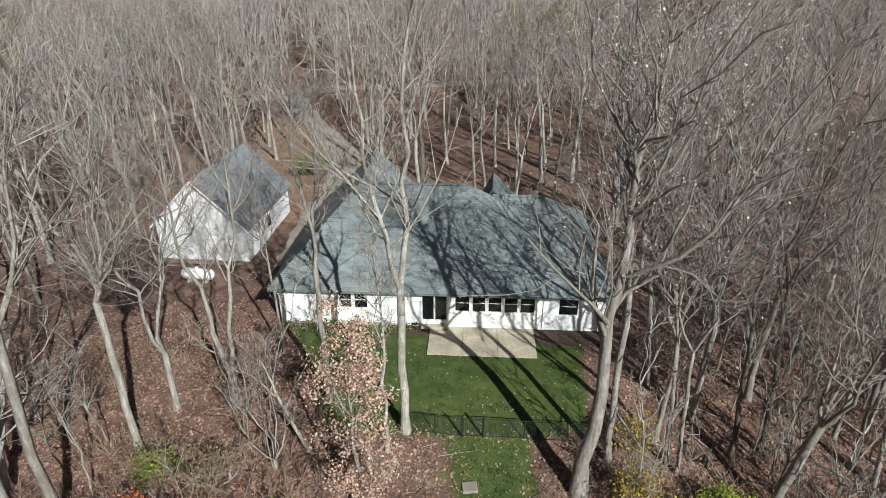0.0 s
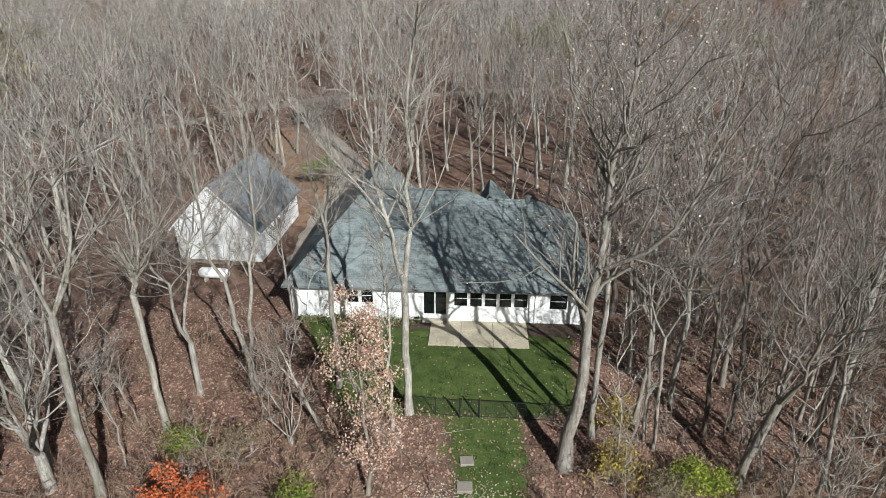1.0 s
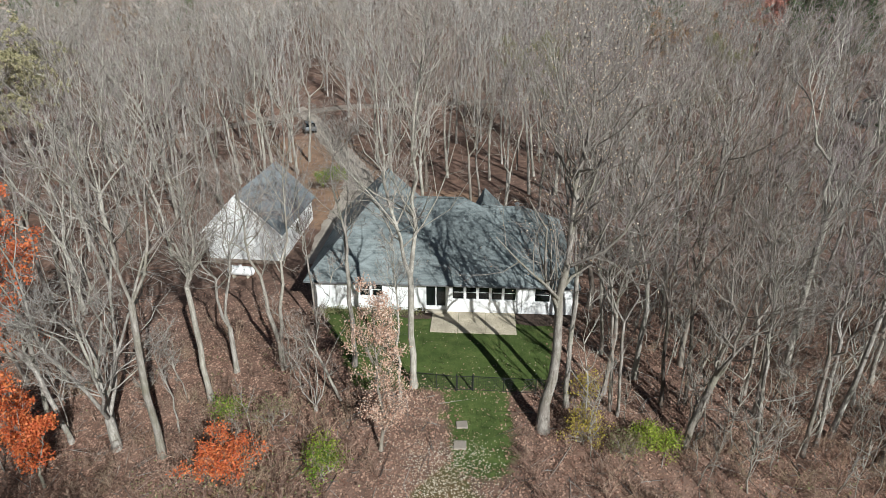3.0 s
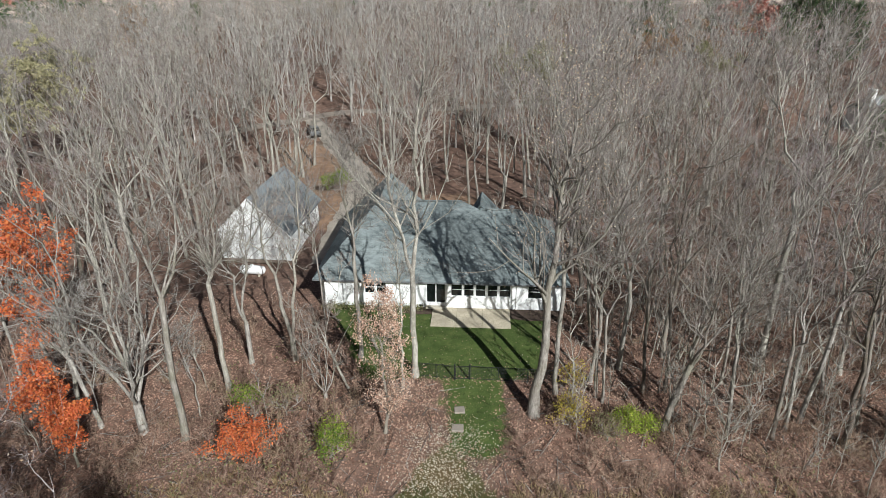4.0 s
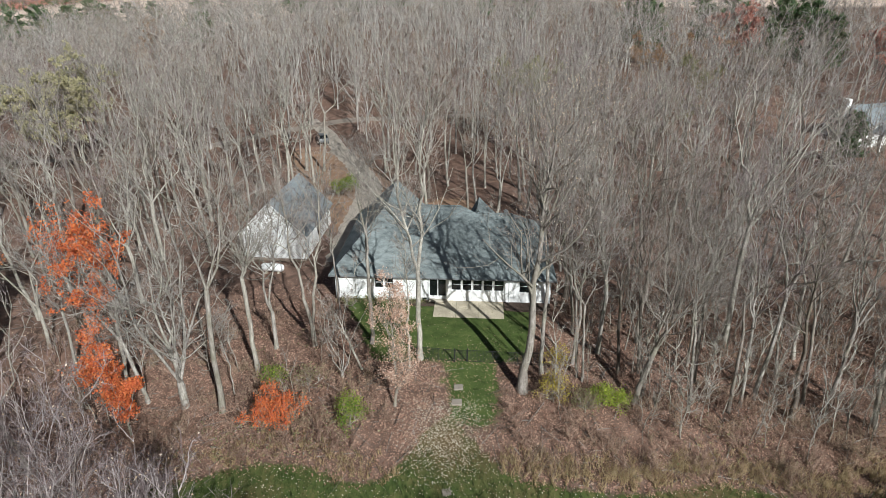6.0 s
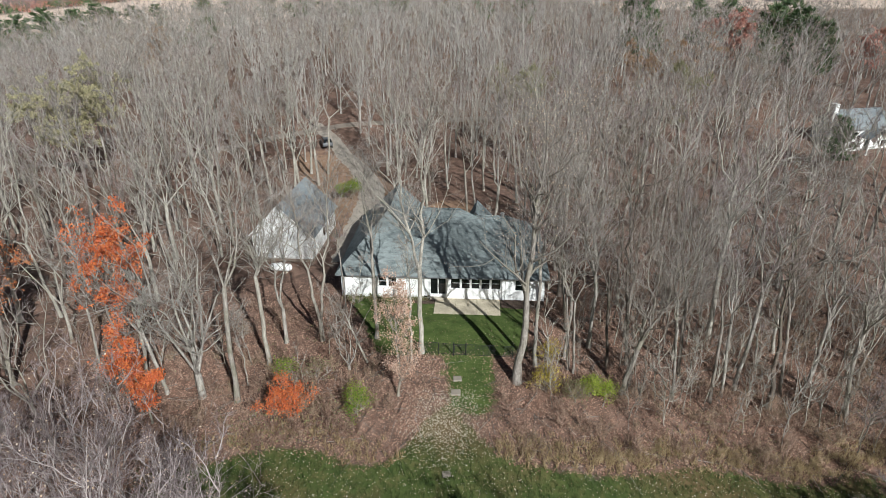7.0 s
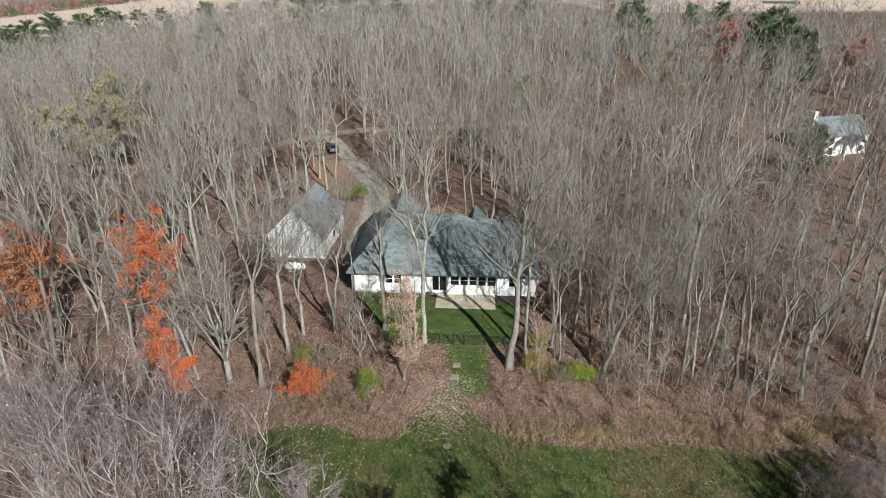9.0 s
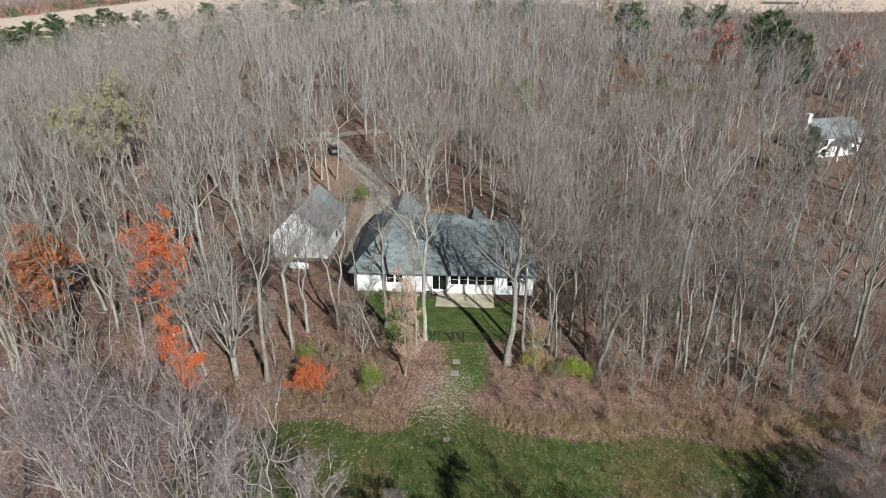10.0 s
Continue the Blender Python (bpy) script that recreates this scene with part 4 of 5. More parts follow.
plant("tree", 8.1, 21.4, bare_tree(14, 20, 0.17, 0.45, 3, (0.03, 0.0), 12, 1.1, (16, 4, 5, 4), 0.4), M_BARK, M_TWIG_MAUVE, G, group=FOREST, leaves=700, leaf_mat=M_FALLEN, leaf_size=0.085)
plant("tree", 15.1, 19.1, bare_tree(15, 17.5, 0.24, 0.30, 4, (0.17, 0.0), 22, 1.2, (28, 5, 6, 5), 0.3), M_BARK, M_TWIG,
      "leaning forked bare tree with pale upper limbs", group=FOREST)
plant("tree", -20.8, 19.6, bare_tree(16, 18, 0.34, 0.13, 5, (0.0, 0.02), 22, 0.9, (36, 5, 6, 5), 0.3), M_BARK, M_TWIG,
      "pale bare tree dividing near the ground into several stems", group=FOREST)
plant("tree", -11.2, 25.2, bare_tree(17, 19, 0.24, 0.10, 2, (0.01, 0.0), 6, 0.95, (26, 5, 5, 5), 0.4), M_BARK_PALE, M_TWIG,
      "pale twin-trunked bare tree beside the house", group=FOREST)
plant("tree", -15.6, 22.7, bare_tree(18, 17.5, 0.2, 0.48, 3, (-0.05, 0.02), 20, 1.1, (26, 5, 5, 5), 0.42), M_BARK_PALE, M_TWIG, G, group=FOREST)
plant("tree", -14.7, 25.4, bare_tree(19, 18, 0.2, 0.2, 3, (0.0, 0.02), 12, 1.0, (24, 5, 5, 5), 0.4), M_BARK, M_TWIG, G, group=FOREST)
plant("tree", -24.2, 20.4, bare_tree(20, 15, 0.17, 0.4, 2, (-0.12, 0.03), 14, 1.0, (22, 5, 6, 5), 0.4), M_BARK, M_TWIG, G, group=FOREST)
plant("tree", -6.2, 25.1, bare_tree(21, 17.5, 0.17, 0.45, 2, (0.0, 0.0), 10, 0.9, (22, 5, 5, 5), 0.35), M_BARK, M_TWIG, G, group=FOREST)
plant("tree", -16.9, 20.3, bare_tree(22, 8, 0.07, 0.5, 1, (-0.08, 0.03), 10, 0.8, (8, 4, 4, 3), 0.4), M_BARK, M_TWIG, "slight bare sapling on the woodland floor", group=FOREST)
plant("tree", -8.1, 21.0, bare_tree(23, 10.5, 0.11, 0.04, 5, (0.0, 0.0), 20, 0.9, (16, 5, 5, 3), 0.2), M_BARK, M_TWIG, "small many-stemmed bare tree", group=FOREST)
plant("tree", -6.6, 21.9, bare_tree(24, 7, 0.1, 0.5, 2, (-0.35, 0.05), 20, 1.0, (9, 5, 5, 3), 0.3), M_BARK_PALE, M_TWIG, "small leaning bare tree", group=FOREST)
for i, (x, y, h, r, lx, st) in enumerate(((11.3, 20.9, 16, 0.13, 0.0, 2), (14.6, 22.2, 18, 0.16, -0.06, 2), (19.4, 19.0, 16, 0.16, -0.03, 3), (22.9, 19.4, 17, 0.18, 0.0, 2),
                                          (24.2, 20.2, 18, 0.17, -0.02, 3), (16.4, 22.7, 19, 0.16, -0.04, 3), (21.1, 22.4, 19, 0.2, -0.03, 3), (30.0, 21.2, 18, 0.17, -0.04, 2),
                                          (32.7, 21.9, 15, 0.22, 0.04, 4), (33.0, 14.7, 6, 0.06, 0.08, 1), (11.0, 21.3, 17, 0.12, -0.02, 2), (11.6, 26.8, 19, 0.16, -0.03, 3),
                                          (-9.6, 29.4, 13, 0.1, 0.0, 2))):
    plant("tree", x, y, bare_tree(40 + i, h + 1, r * 0.82, 0.42, st, (lx - 0.05, 0.01), 15, 1.0, (18, 4, 5, 4), 0.42), (M_BARK, M_BARK_DARK, M_BARK, M_BARK)[i % 4], (M_TWIG, M_TWIG_MAUVE)[i % 3 == 0], G, group=FOREST)

# trees near the meadow, seen from above
for i, (x, y, h, r, st) in enumerate(((-18.3, -1.0, 19, 0.15, 3), (-23.5, 1.0, 18.5, 0.15, 3), (-13.6, 1.5, 13, 0.11, 4), (-28.0, 4.0, 17, 0.15, 3), (-24.0, 6.5, 14.5, 0.13, 4),
                                      (-33.0, 8.5, 13, 0.13, 4), (-20.0, 5.0, 15.5, 0.13, 4), (-29.0, -1.5, 19, 0.16, 3), (-12.4, -3.5, 17, 0.13, 3), (-37.0, 2.5, 17, 0.15, 3),
                                      (-29.5, 11.5, 9.5, 0.1, 4), (-37.0, 13.5, 7.5, 0.1, 3), (-16.2, 4.4, 12.5, 0.11, 4), (-15.2, -3.0, 19, 0.14, 3), (-21.0, -3.2, 19, 0.15, 3),
                                      (-9.2, -1.6, 12, 0.1, 3), (-10.4, 4.6, 5.0, 0.06, 5), (-33.0, 3.2, 17, 0.15, 3), (-26.0, 2.6, 17.5, 0.14, 3), (-17.5, 7.6, 7, 0.08, 4))):
    plant("tree", x, y, bare_tree(70 + i, h, r, 0.16, st, (0.0, 0.0), 13, 1.05, (24, 5, 5, 4), 0.15), M_BARK_MAUVE, M_TWIG_MAUVE,
          "mauve-twigged bare tree at the meadow's edge", group="bare trees at the meadow", leaves=160, leaf_mat=M_FALLEN, leaf_size=0.11)
# more of them across the meadow; the tall ones, out of view, shade the grass
for i, (x, y, h, r) in enumerate(((30.0, 7.2, 4.6, 0.06), (33.2, 9.2, 4.6, 0.06), (36.2, 8.0, 5.4, 0.06), (38.5, 11.0, 5.4, 0.06), (34.0, 5.6, 6.4, 0.08), (28.4, 5.2, 4.6, 0.06), (31.6, 4.4, 6.6, 0.08), (40.0, 8.2, 6.5, 0.08), (15.0, -12, 16, 0.2), (33, -9, 18, 0.2), (37, -11, 18, 0.22), (10, -17, 18, 0.24), (22, -14, 19, 0.2), (3.5, -17.5, 18, 0.2), (39.5, -14.5, 18, 0.2), (11.8, 1.6, 4.2, 0.05), (-4.2, 2.4, 3.6, 0.04))):
    plant("tree", x, y, bare_tree(90 + i, h, r, 0.08 if h < 7 else 0.2, 5 if h < 7 else 3, (0.0, 0.0), 24 if h < 7 else 18, 1.3 if h < 7 else 1.1, (30, 5, 5, 5), 0.1, 0.9), M_BARK, M_TWIG_MAUVE,
          "bare tree standing at the far side of the meadow", group="bare trees at the meadow")

# unseen trees added for their shadows on the meadow, leafed to make these dense
for i, (x, y, h, wide, lv) in enumerate(((6.6, -17.5, 18.5, 0.9, 3200), (13.0, -16.8, 18.5, 0.85, 5500), (43.0, -16.5, 18, 1.3, 7000), (17.5, -17.5, 17, 1.0, 1500))):
    plant("tree", x, y, bare_tree(96 + i, h, 0.25, 0.25, 4, (0.0, 0.0), 16, wide, (26, 5, 5, 5), 0.25, 0.6), M_BARK, M_TWIG_MAUVE,
          "unseen broad rust-leaved tree beyond the meadow, added to shade the grass", leaves=lv, leaf_mat=M_RUST, leaf_size=0.26, leaf_label="rust-brown leaves")

# trees and bushes that still hold their leaves
plant("tree", -3.7, 18.0, bare_tree(101, 10.5, 0.12, 0.4, 1, (0.02, 0.0), 10, 1.0, (26, 4, 4, 3), 0.12), M_BARK_PALE, M_TWIG, "young tree with thin dry peach-coloured leaves", leaves=7500, leaf_mat=M_PEACH, leaf_size=0.11, leaf_label="dry peach-coloured leaves")
plant("tree", -26.6, 22.2, bare_tree(102, 17, 0.17, 0.4, 2, (0.02, 0.0), 9, 0.8, (22, 4, 4, 2), 0.5), M_BARK, M_TWIG, "tree with bright orange autumn leaves", leaves=8500, leaf_mat=M_ORANGE, leaf_size=0.18, leaf_label="bright orange leaves")
plant("tree", -40.5, 23.5, bare_tree(103, 14.5, 0.17, 0.3, 3, (0.0, 0.0), 13, 1.1, (22, 5, 4, 3), 0.25), M_BARK, M_TWIG, "tree with dull orange autumn leaves", leaves=11000, leaf_mat=M_ORANGE_DULL, leaf_size=0.2, leaf_label="dull orange leaves")
for i, (x, y, h, lv) in enumerate(((-25.6, 18.4, 8.0, 4200), (-24.2, 17.2, 5.2, 3800))):
    plant("tree", x, y, bare_tree(110 + i, h, 0.1, 0.2, 2, (0.03, 0.0), 12, 0.95, (16, 4, 4, 2), 0.3), M_BARK, M_TWIG, "slim small tree hung with red-orange leaves", group="orange trees", leaves=lv, leaf_mat=M_ORANGE, leaf_size=0.17, leaf_label="red-orange leaves")
plant("bush", -12.5, 16.3, bare_tree(120, 3.4, 0.06, 0.06, 5, (0.0, 0.0), 34, 1.9, (20, 4, 4, 2), 0.1), M_BARK, M_SHRUB, "round bush with orange autumn leaves", "bush", leaves=4200, leaf_mat=M_ORANGE, leaf_size=0.13, leaf_label="orange leaves")
for i, (x, y, h, lv, mat, lab) in enumerate(((8.6, 18.4, 1.9, 600, M_YELLOW, "yellow-green"), (12.2, 18.4, 1.2, 1000, M_LIME, "bright yellow-green"), (-6.8, 16.0, 1.7, 1000, M_GREEN, "dark green"),
                                            (-10.6, 19.6, 1.6, 260, M_OLIVE, "olive"), (-13.5, 20.4, 1.4, 600, M_GREEN, "dark green"), (-7.0, 17.4, 1.2, 350, M_LIME, "bright green"), (-13.7, 61.5, 2.6, 2600, M_GREEN, "bright green"),
                                            (13.6, 18.2, 1.0, 700, M_LIME, "bright yellow-green"), (9.3, 21.6, 1.8, 350, M_YELLOW, "yellow"), (10.9, 17.6, 1.4, 500, M_OLIVE, "olive"))):
    plant("bush", x, y, bare_tree(130 + i, h, 0.05, 0.06, 5, (0.0, 0.0), 38, 2.2, (20, 4, 4, 2), 0.1), M_BARK, M_SHRUB, f"{lab} bush on the woodland floor", "bush", leaves=lv * 2, leaf_mat=mat, leaf_size=0.115, leaf_label=f"{lab} leaves")
plant("tree", -57, 70.0, bare_tree(140, 15.5, 0.25, 0.3, 4, (0.0, 0.0), 28, 1.9, (20, 5, 4, 2), 0.3, 0.5), M_BARK, M_TWIG, "broad tree with pale yellowing leaves", leaves=19000, leaf_mat=M_PALE_YELLOW, leaf_size=0.28, leaf_label="pale yellowing leaves")


# ---- the wood ----
def clear_of(x, y):
    """False where the house, garage, lawn, drive and meadow keep the wood away."""
    if -13.5 < x < 11.8 and 23.3 < y < 50:
        return False
    if -26.5 < x < -12 and 23.5 < y < 53 or math.hypot(x + 54, y - 63) < 8:
        return False
    if y < (22.5 if abs(x) < 12 else 17.5 if -27 < x < 42 else 13.5):
        return False
    if abs(x + 11.5 + max(0, y - 66) * 0.45) < 3.4 and 38 < y < 94:
        return False
    if abs(x + 15) < 4.6 and 52 < y < 74:
        return False
    if 54 < y < 86 and abs(x - 78.5 + 0.666 * (87 - y)) < 1.5:
        return False
    if 46 < y < 79 and abs(x - 66.5 + 0.61 * (76.5 - y)) < 2.4:
        return False
    return not (-31 < x < -22 and 16 < y < 24)


def build_wood():
    rng = np.random.default_rng(21)
    kinds = []
    for i in range(12):
        st = (3, 2, 4, 3, 1, 3, 2, 4, 3, 5, 2, 3)[i]
        data = bare_tree(200 + i, 18 + (i % 4) * 0.8, 0.165 + 0.018 * (i % 5), 0.28 + 0.07 * (i % 4), st, (0.03 * ((i % 3) - 1), 0.0), 17 + 3 * (i % 4), 1.0, (17, 4, 4, 3), 0.42, 0.5)
        t = thing("tree", pose(0, 0, 0), ("bare grey-brown woodland tree with fine twigs", "bare pale-trunked woodland tree", "bare many-stemmed woodland tree")[2 if st > 3 else i > 5], "tree", FOREST)
        obj("trunk", data[0].mesh("trunk"), (M_BARK, M_BARK_PALE, M_BARK, M_BARK_PALE, M_BARK_DARK, M_BARK)[i] if i < 6 else (M_BARK_PALE, M_BARK)[i % 4 == 3], t)
        obj("crown", data[1].mesh("crown"), (M_TWIG, M_TWIG_RUSSET, M_TWIG_MAUVE, M_TWIG_MAUVE, M_TWIG_RUSSET, M_TWIG, M_TWIG_PALE, M_TWIG, M_TWIG_PALE, M_TWIG_MAUVE, M_TWIG_PALE, M_TWIG_MAUVE)[i], t)
        kinds.append([t, True])
    spots = []
    for gy in np.arange(12.5, 80, 5.3):
        half = 27 + 0.72 * (gy + 8)
        for gx in np.arange(-half, half, 5.3):
            x, y = gx + rng.uniform(-2.0, 2.0), gy + rng.uniform(-2.0, 2.0)
            if clear_of(x, y):
                spots.append((x, y))
    spots = spots[:232]
    for x, y in spots:
        k = kinds[rng.integers(0, 6) + (6 if rng.uniform() < (0.85 if x < -8 else 0.25) else 0)]
        s = rng.uniform(0.62, 1.15)
        m = pose(x, y, on_land(x, y) - 0.05, rng.uniform(-5, 5), 0, 0) @ pose(0, 0, 0, 0, rng.uniform(-5, 5) - (4 if x > 12 else 0), 0) @ pose(0, 0, 0, 0, 0, rng.uniform(0, 360)) @ Matrix.Diagonal((s, s, s * rng.uniform(0.92, 1.1), 1))
        if k[1]:
            k[0].matrix_world = m
            k[1] = False
        else:
            c = copy_thing(k[0], pose(0, 0, 0))
            c.matrix_basis = m
    return max(y for x, y in spots)


WOOD_END = build_wood()


PINES = [(-187, 228, 1.1), (-183, 234, 0.95), (-181, 243, 1.05), (-176, 254, 1.0), (-196, 284, 1.1), (-184, 290, 1.05), (-190, 298, 0.95), (-197, 334, 1.1), (-183, 322, 1.0), (-175, 332, 1.0), (-171, 352, 1.0),
         (-163, 400, 1.1), (-124, 254, 0.9), (-84, 200, 0.85), (-90, 206, 0.8), (-150, 372, 1.1), (-120, 330, 1.1), (-95, 318, 1.15), (-64, 255, 1.2), (-56, 250, 1.25), (-40, 242, 1.25), (-33, 238, 1.3), (-20, 250, 1.2), (2, 240, 1.2), (15.6, 225, 1.15), (30, 214, 1.1), (56, 158, 1.25), (54, 163, 1.2), (76, 170, 1.1),
         (81, 160, 1.2), (79, 131, 1.15), (83, 132, 1.25), (85, 127, 1.1), (86, 121.5, 1.0), (55, 148, 1.0), (66.0, 76.5, 0.62), (67.8, 77.5, 0.5)]


def in_front(x, y):
    """True close before a pine of the wood's edge, where the bare trees stand back."""
    for px, py, s in PINES:
        d = math.hypot(px, py + 25)
        for k in ((2.0, 9.0, 16.0) if px < 0 else (1.0,)):
            if math.hypot(x - px + px / d * k, y - py + (py + 25) / d * k) < (5.0 if px < 0 else 4.0):
                return True
    return False


def build_far_wood():
    """The wood that goes on to the fields: too many trees to count."""
    rng = np.random.default_rng(22)
    kinds = []
    for i in range(8):
        tr, cr, _ = bare_tree(300 + i, 18.5, 0.22, 0.3, 3 + i % 3, (0, 0), 21, 1.35, (15, 4, 4, 2) if i < 4 else (12, 4, 4, 1), 0.32, 0.3 if i < 4 else 0.2)
        kinds.append((tr.arrays(), cr.arrays()))
    stems, twig, tone, stem_tone = Soup(), Soup(), [], []
    gy = WOOD_END + 3.0
    while gy < 385:
        gap = 5.6 + 2.5 * (gy - 60) / 150
        half = 26 + 0.78 * (gy + 28)
        for gx in np.arange(-half, half, gap):
            if gy > 335 and gx > -90:
                continue
            x, y = gx + rng.uniform(-0.45, 0.45) * gap, gy + rng.uniform(-0.45, 0.45) * gap
            if not clear_of(x, y) or (abs(x - 76.5) < 8 and 76 < y < 97) or y > wood_edge(x) or in_front(x, y):
                continue
            kind = kinds[rng.integers(0, 4) + (4 if y > 120 else 0)]
            a, s = rng.uniform(0, 6.28), rng.uniform(0.65, 1.12)
            c, n, tall = math.cos(a) * s, math.sin(a) * s, s * rng.uniform(0.9, 1.1)
            tone.append(np.full(len(kind[1][0]), rng.uniform(0, 1), np.float32))
            stem_tone.append(np.full(len(kind[0][0]), rng.uniform(0, 1), np.float32))
            if x < -120:
                c, n, tall = c * 0.75, n * 0.75, tall * 0.72
            for soup, (v, q, t) in zip((stems, twig), kind):
                soup.put(np.stack([v[:, 0] * c - v[:, 1] * n + x, v[:, 0] * n + v[:, 1] * c + y, v[:, 2] * tall + on_land(x, y)], 1), q, t)
        gy += gap
    mesh = stems.mesh("far_wood")
    mesh.attributes.new("tree_tone", "FLOAT", "POINT").data.foreach_set("value", np.concatenate(stem_tone))
    tagged(obj("far_wood", mesh, M_BARK_FAR), "dense leafless grey-brown wood reaching to the fields", "wood", kind="stuff")
    mesh = twig.mesh("far_wood_twigs")
    mesh.attributes.new("tree_tone", "FLOAT", "POINT").data.foreach_set("value", np.concatenate(tone))
    tagged(obj("far_wood_twigs", mesh, M_TWIG_FAR), "fine grey, pinkish and tan twigs of the far wood", "wood", kind="stuff")


build_far_wood()


# ---- pines and coloured trees at the wood's edge ----
def pine(seed, height):
    """A broad pine: tiers of level boughs, each clothed in tufts of needles."""
    rng = np.random.default_rng(seed)
    trunk, crown = Soup(), Soup()
    p, r = limbs(rng, np.array([[0, 0, -0.2]]), np.array([[0, 0, 1.0]]), np.array([height]), np.array([0.2]), 8, 0, 0.02, 0.1)
    put_tubes(trunk, p, r, 6)
    at, way, rad, s, long = sprout(rng, p, r, 52, 0.2, 0.99, 60, 88)
    ln = height * 0.27 * np.sin(math.pi * np.clip(0.28 + 0.66 * s, 0, 1)) * rng.uniform(0.6, 1.2, len(s)) + 0.3
    b = limbs(rng, at, unit(way), ln, np.full(len(s), 0.04), 3, 0.14, 0.1)
    put_slivers(trunk, rng, b[0][:, 0], b[0][:, -1], 0.05)
    at, way, rad, s2, long = sprout(rng, *b, 16, 0.2, 1.0, 20, 75, 0.25)
    tip = at + way * (0.75 * rng.uniform(0.5, 1.4, len(s2)))[:, None]
    for _ in range(4):
        put_slivers(crown, rng, at + rng.normal(0, 0.18, at.shape), tip + rng.normal(0, 0.3, tip.shape), 0.13)
    return trunk, crown, tip


def build_edge():
    kinds = []
    for i in range(3):
        tr, cr, _ = pine(400 + i, 15)
        t = thing("pine_tree", pose(0, 0, 0), "dark green pine standing at the wood's edge", "pine tree", "pines at the wood's edge")
        obj("trunk", tr.mesh("trunk"), M_BARK_DARK, t)
        obj("needles", cr.mesh("needles", False), M_NEEDLE, t)
        kinds.append([t, True])
    rng = np.random.default_rng(31)
    spots = list(PINES)
    spots += [(x + 5.0, y - 4.0, s * 0.62) for x, y, s in PINES if x < -110]
    for x, y, s in spots:
        k = kinds[rng.integers(0, 3)]
        w = s * (1.7 if x < -110 else 1.35 if x < 0 else 1.0)
        m = pose(x, y, on_land(x, y), 0, 0, rng.uniform(0, 360)) @ Matrix.Diagonal((w, w, s, 1))
        if k[1]:
            k[0].matrix_world = m
            k[1] = False
        else:
            copy_thing(k[0], pose(0, 0, 0)).matrix_basis = m
    for i, (x, y, h, lv, mat, lab) in enumerate(((69, 136, 14.5, 9000, M_RED, "dull red"), (73, 133, 14, 9000, M_RED, "dull red"), (94, 117, 15, 3000, M_RED, "dark red"),
                                                (-1, 227, 17, 2600, M_RUST, "rust-coloured"), (56, 196, 16, 2200, M_RUST, "rust-coloured"),
                                                (36, 90, 16, 6500, M_RUST, "thin rust-coloured"), (48, 97, 17, 6500, M_RUST, "thin rust-coloured"), (14, 77, 16, 5000, M_OLIVE, "thin olive"),
                                                (42, 84, 15, 5500, M_OLIVE, "thin olive"), (-62, 112, 17, 3000, M_RUST, "thin rust-coloured"), (10, 86, 15, 3000, M_OLIVE, "thin olive"))):
        plant("tree", x, y, bare_tree(500 + i, h, 0.18, 0.3, 2, (0, 0), 16, 1.15, (14, 5, 4, 2), 0.2, 0.5), M_BARK, M_TWIG, f"broad tree with {lab} leaves at the wood's edge",
              leaves=lv, leaf_mat=mat, leaf_size=0.19 if "thin" in lab else 0.42, leaf_label=f"{lab} leaves")
    out = Soup()
    tr, cr, _ = bare_tree(600, 13, 0.25, 0.2, 3, (0, 0), 26, 1.9, (9, 4, 4, 2), 0.08, 0.1)
    nt = len(tr.arrays()[0])
    v = np.concatenate([tr.arrays()[0], cr.arrays()[0]])
    q, t = np.concatenate([tr.arrays()[1], cr.arrays()[1] + nt]), cr.arrays()[2] + nt
    lines = (((-385, 460), (-425, 850), 120), ((-420, 480), (-480, 860), 60), ((330, 640), (640, 600), 40))
    for (x0, y0), (x1, y1), count in lines:
        for i in range(count):
            f = (i + rng.uniform(0, 1)) / count
            x, y = x0 + (x1 - x0) * f + rng.uniform(-12, 12), y0 + (y1 - y0) * f + rng.uniform(0, 25)
            s = rng.uniform(0.7, 1.25)
            out.put(v * [s * 1.5, s * 1.5, s] + [x, y, on_land(x, y)], q, t)
    spots = []
    for (x0, y0), (x1, y1), count in lines:
        for i in range(count):
            f = rng.uniform(0, 1)
            spots.append((x0 + (x1 - x0) * f + rng.uniform(-14, 10), y0 + (y1 - y0) * f + rng.uniform(-6, 20)))
    for k, (mat, tint) in enumerate(((M_NEEDLE, "dark green"), (M_RED, "dull red"))):
        clump = Soup()
        for x, y in spots[k::3]:
            q = rng.normal(0, 1, (110, 3)) * [4.0, 4.0, 3.0]
            q[:, 2] = np.abs(q[:, 2]) + rng.uniform(1, 4)
            put_leaves(clump, rng, q + [x, y, on_land(x, y)], 1.6)
        tagged(obj("tree_line_foliage", clump.mesh("tree_line_foliage", False), mat), f"{tint} foliage in the distant tree line", "trees", kind="stuff")
    hedge = Soup()
    f = rng.uniform(0, 1, 900)
    hx, hy = 171 + 55 * f + rng.normal(0, 0.9, 900), 384 + 188 * f + rng.normal(0, 1.2, 900)
    put_leaves(hedge, rng, np.stack([hx, hy, land(hx, hy) + rng.uniform(0.2, 2.2, 900)], 1), 0.9)
    tagged(obj("hedgerow", hedge.mesh("hedgerow", False), M_NEEDLE), "dark hedge running across the pale field", "hedge", kind="stuff")
    tagged(obj("tree_line", out.mesh("tree_line"), M_TWIG_MAUVE), "distant leafless tree line beyond the pale fields", "trees", kind="stuff")


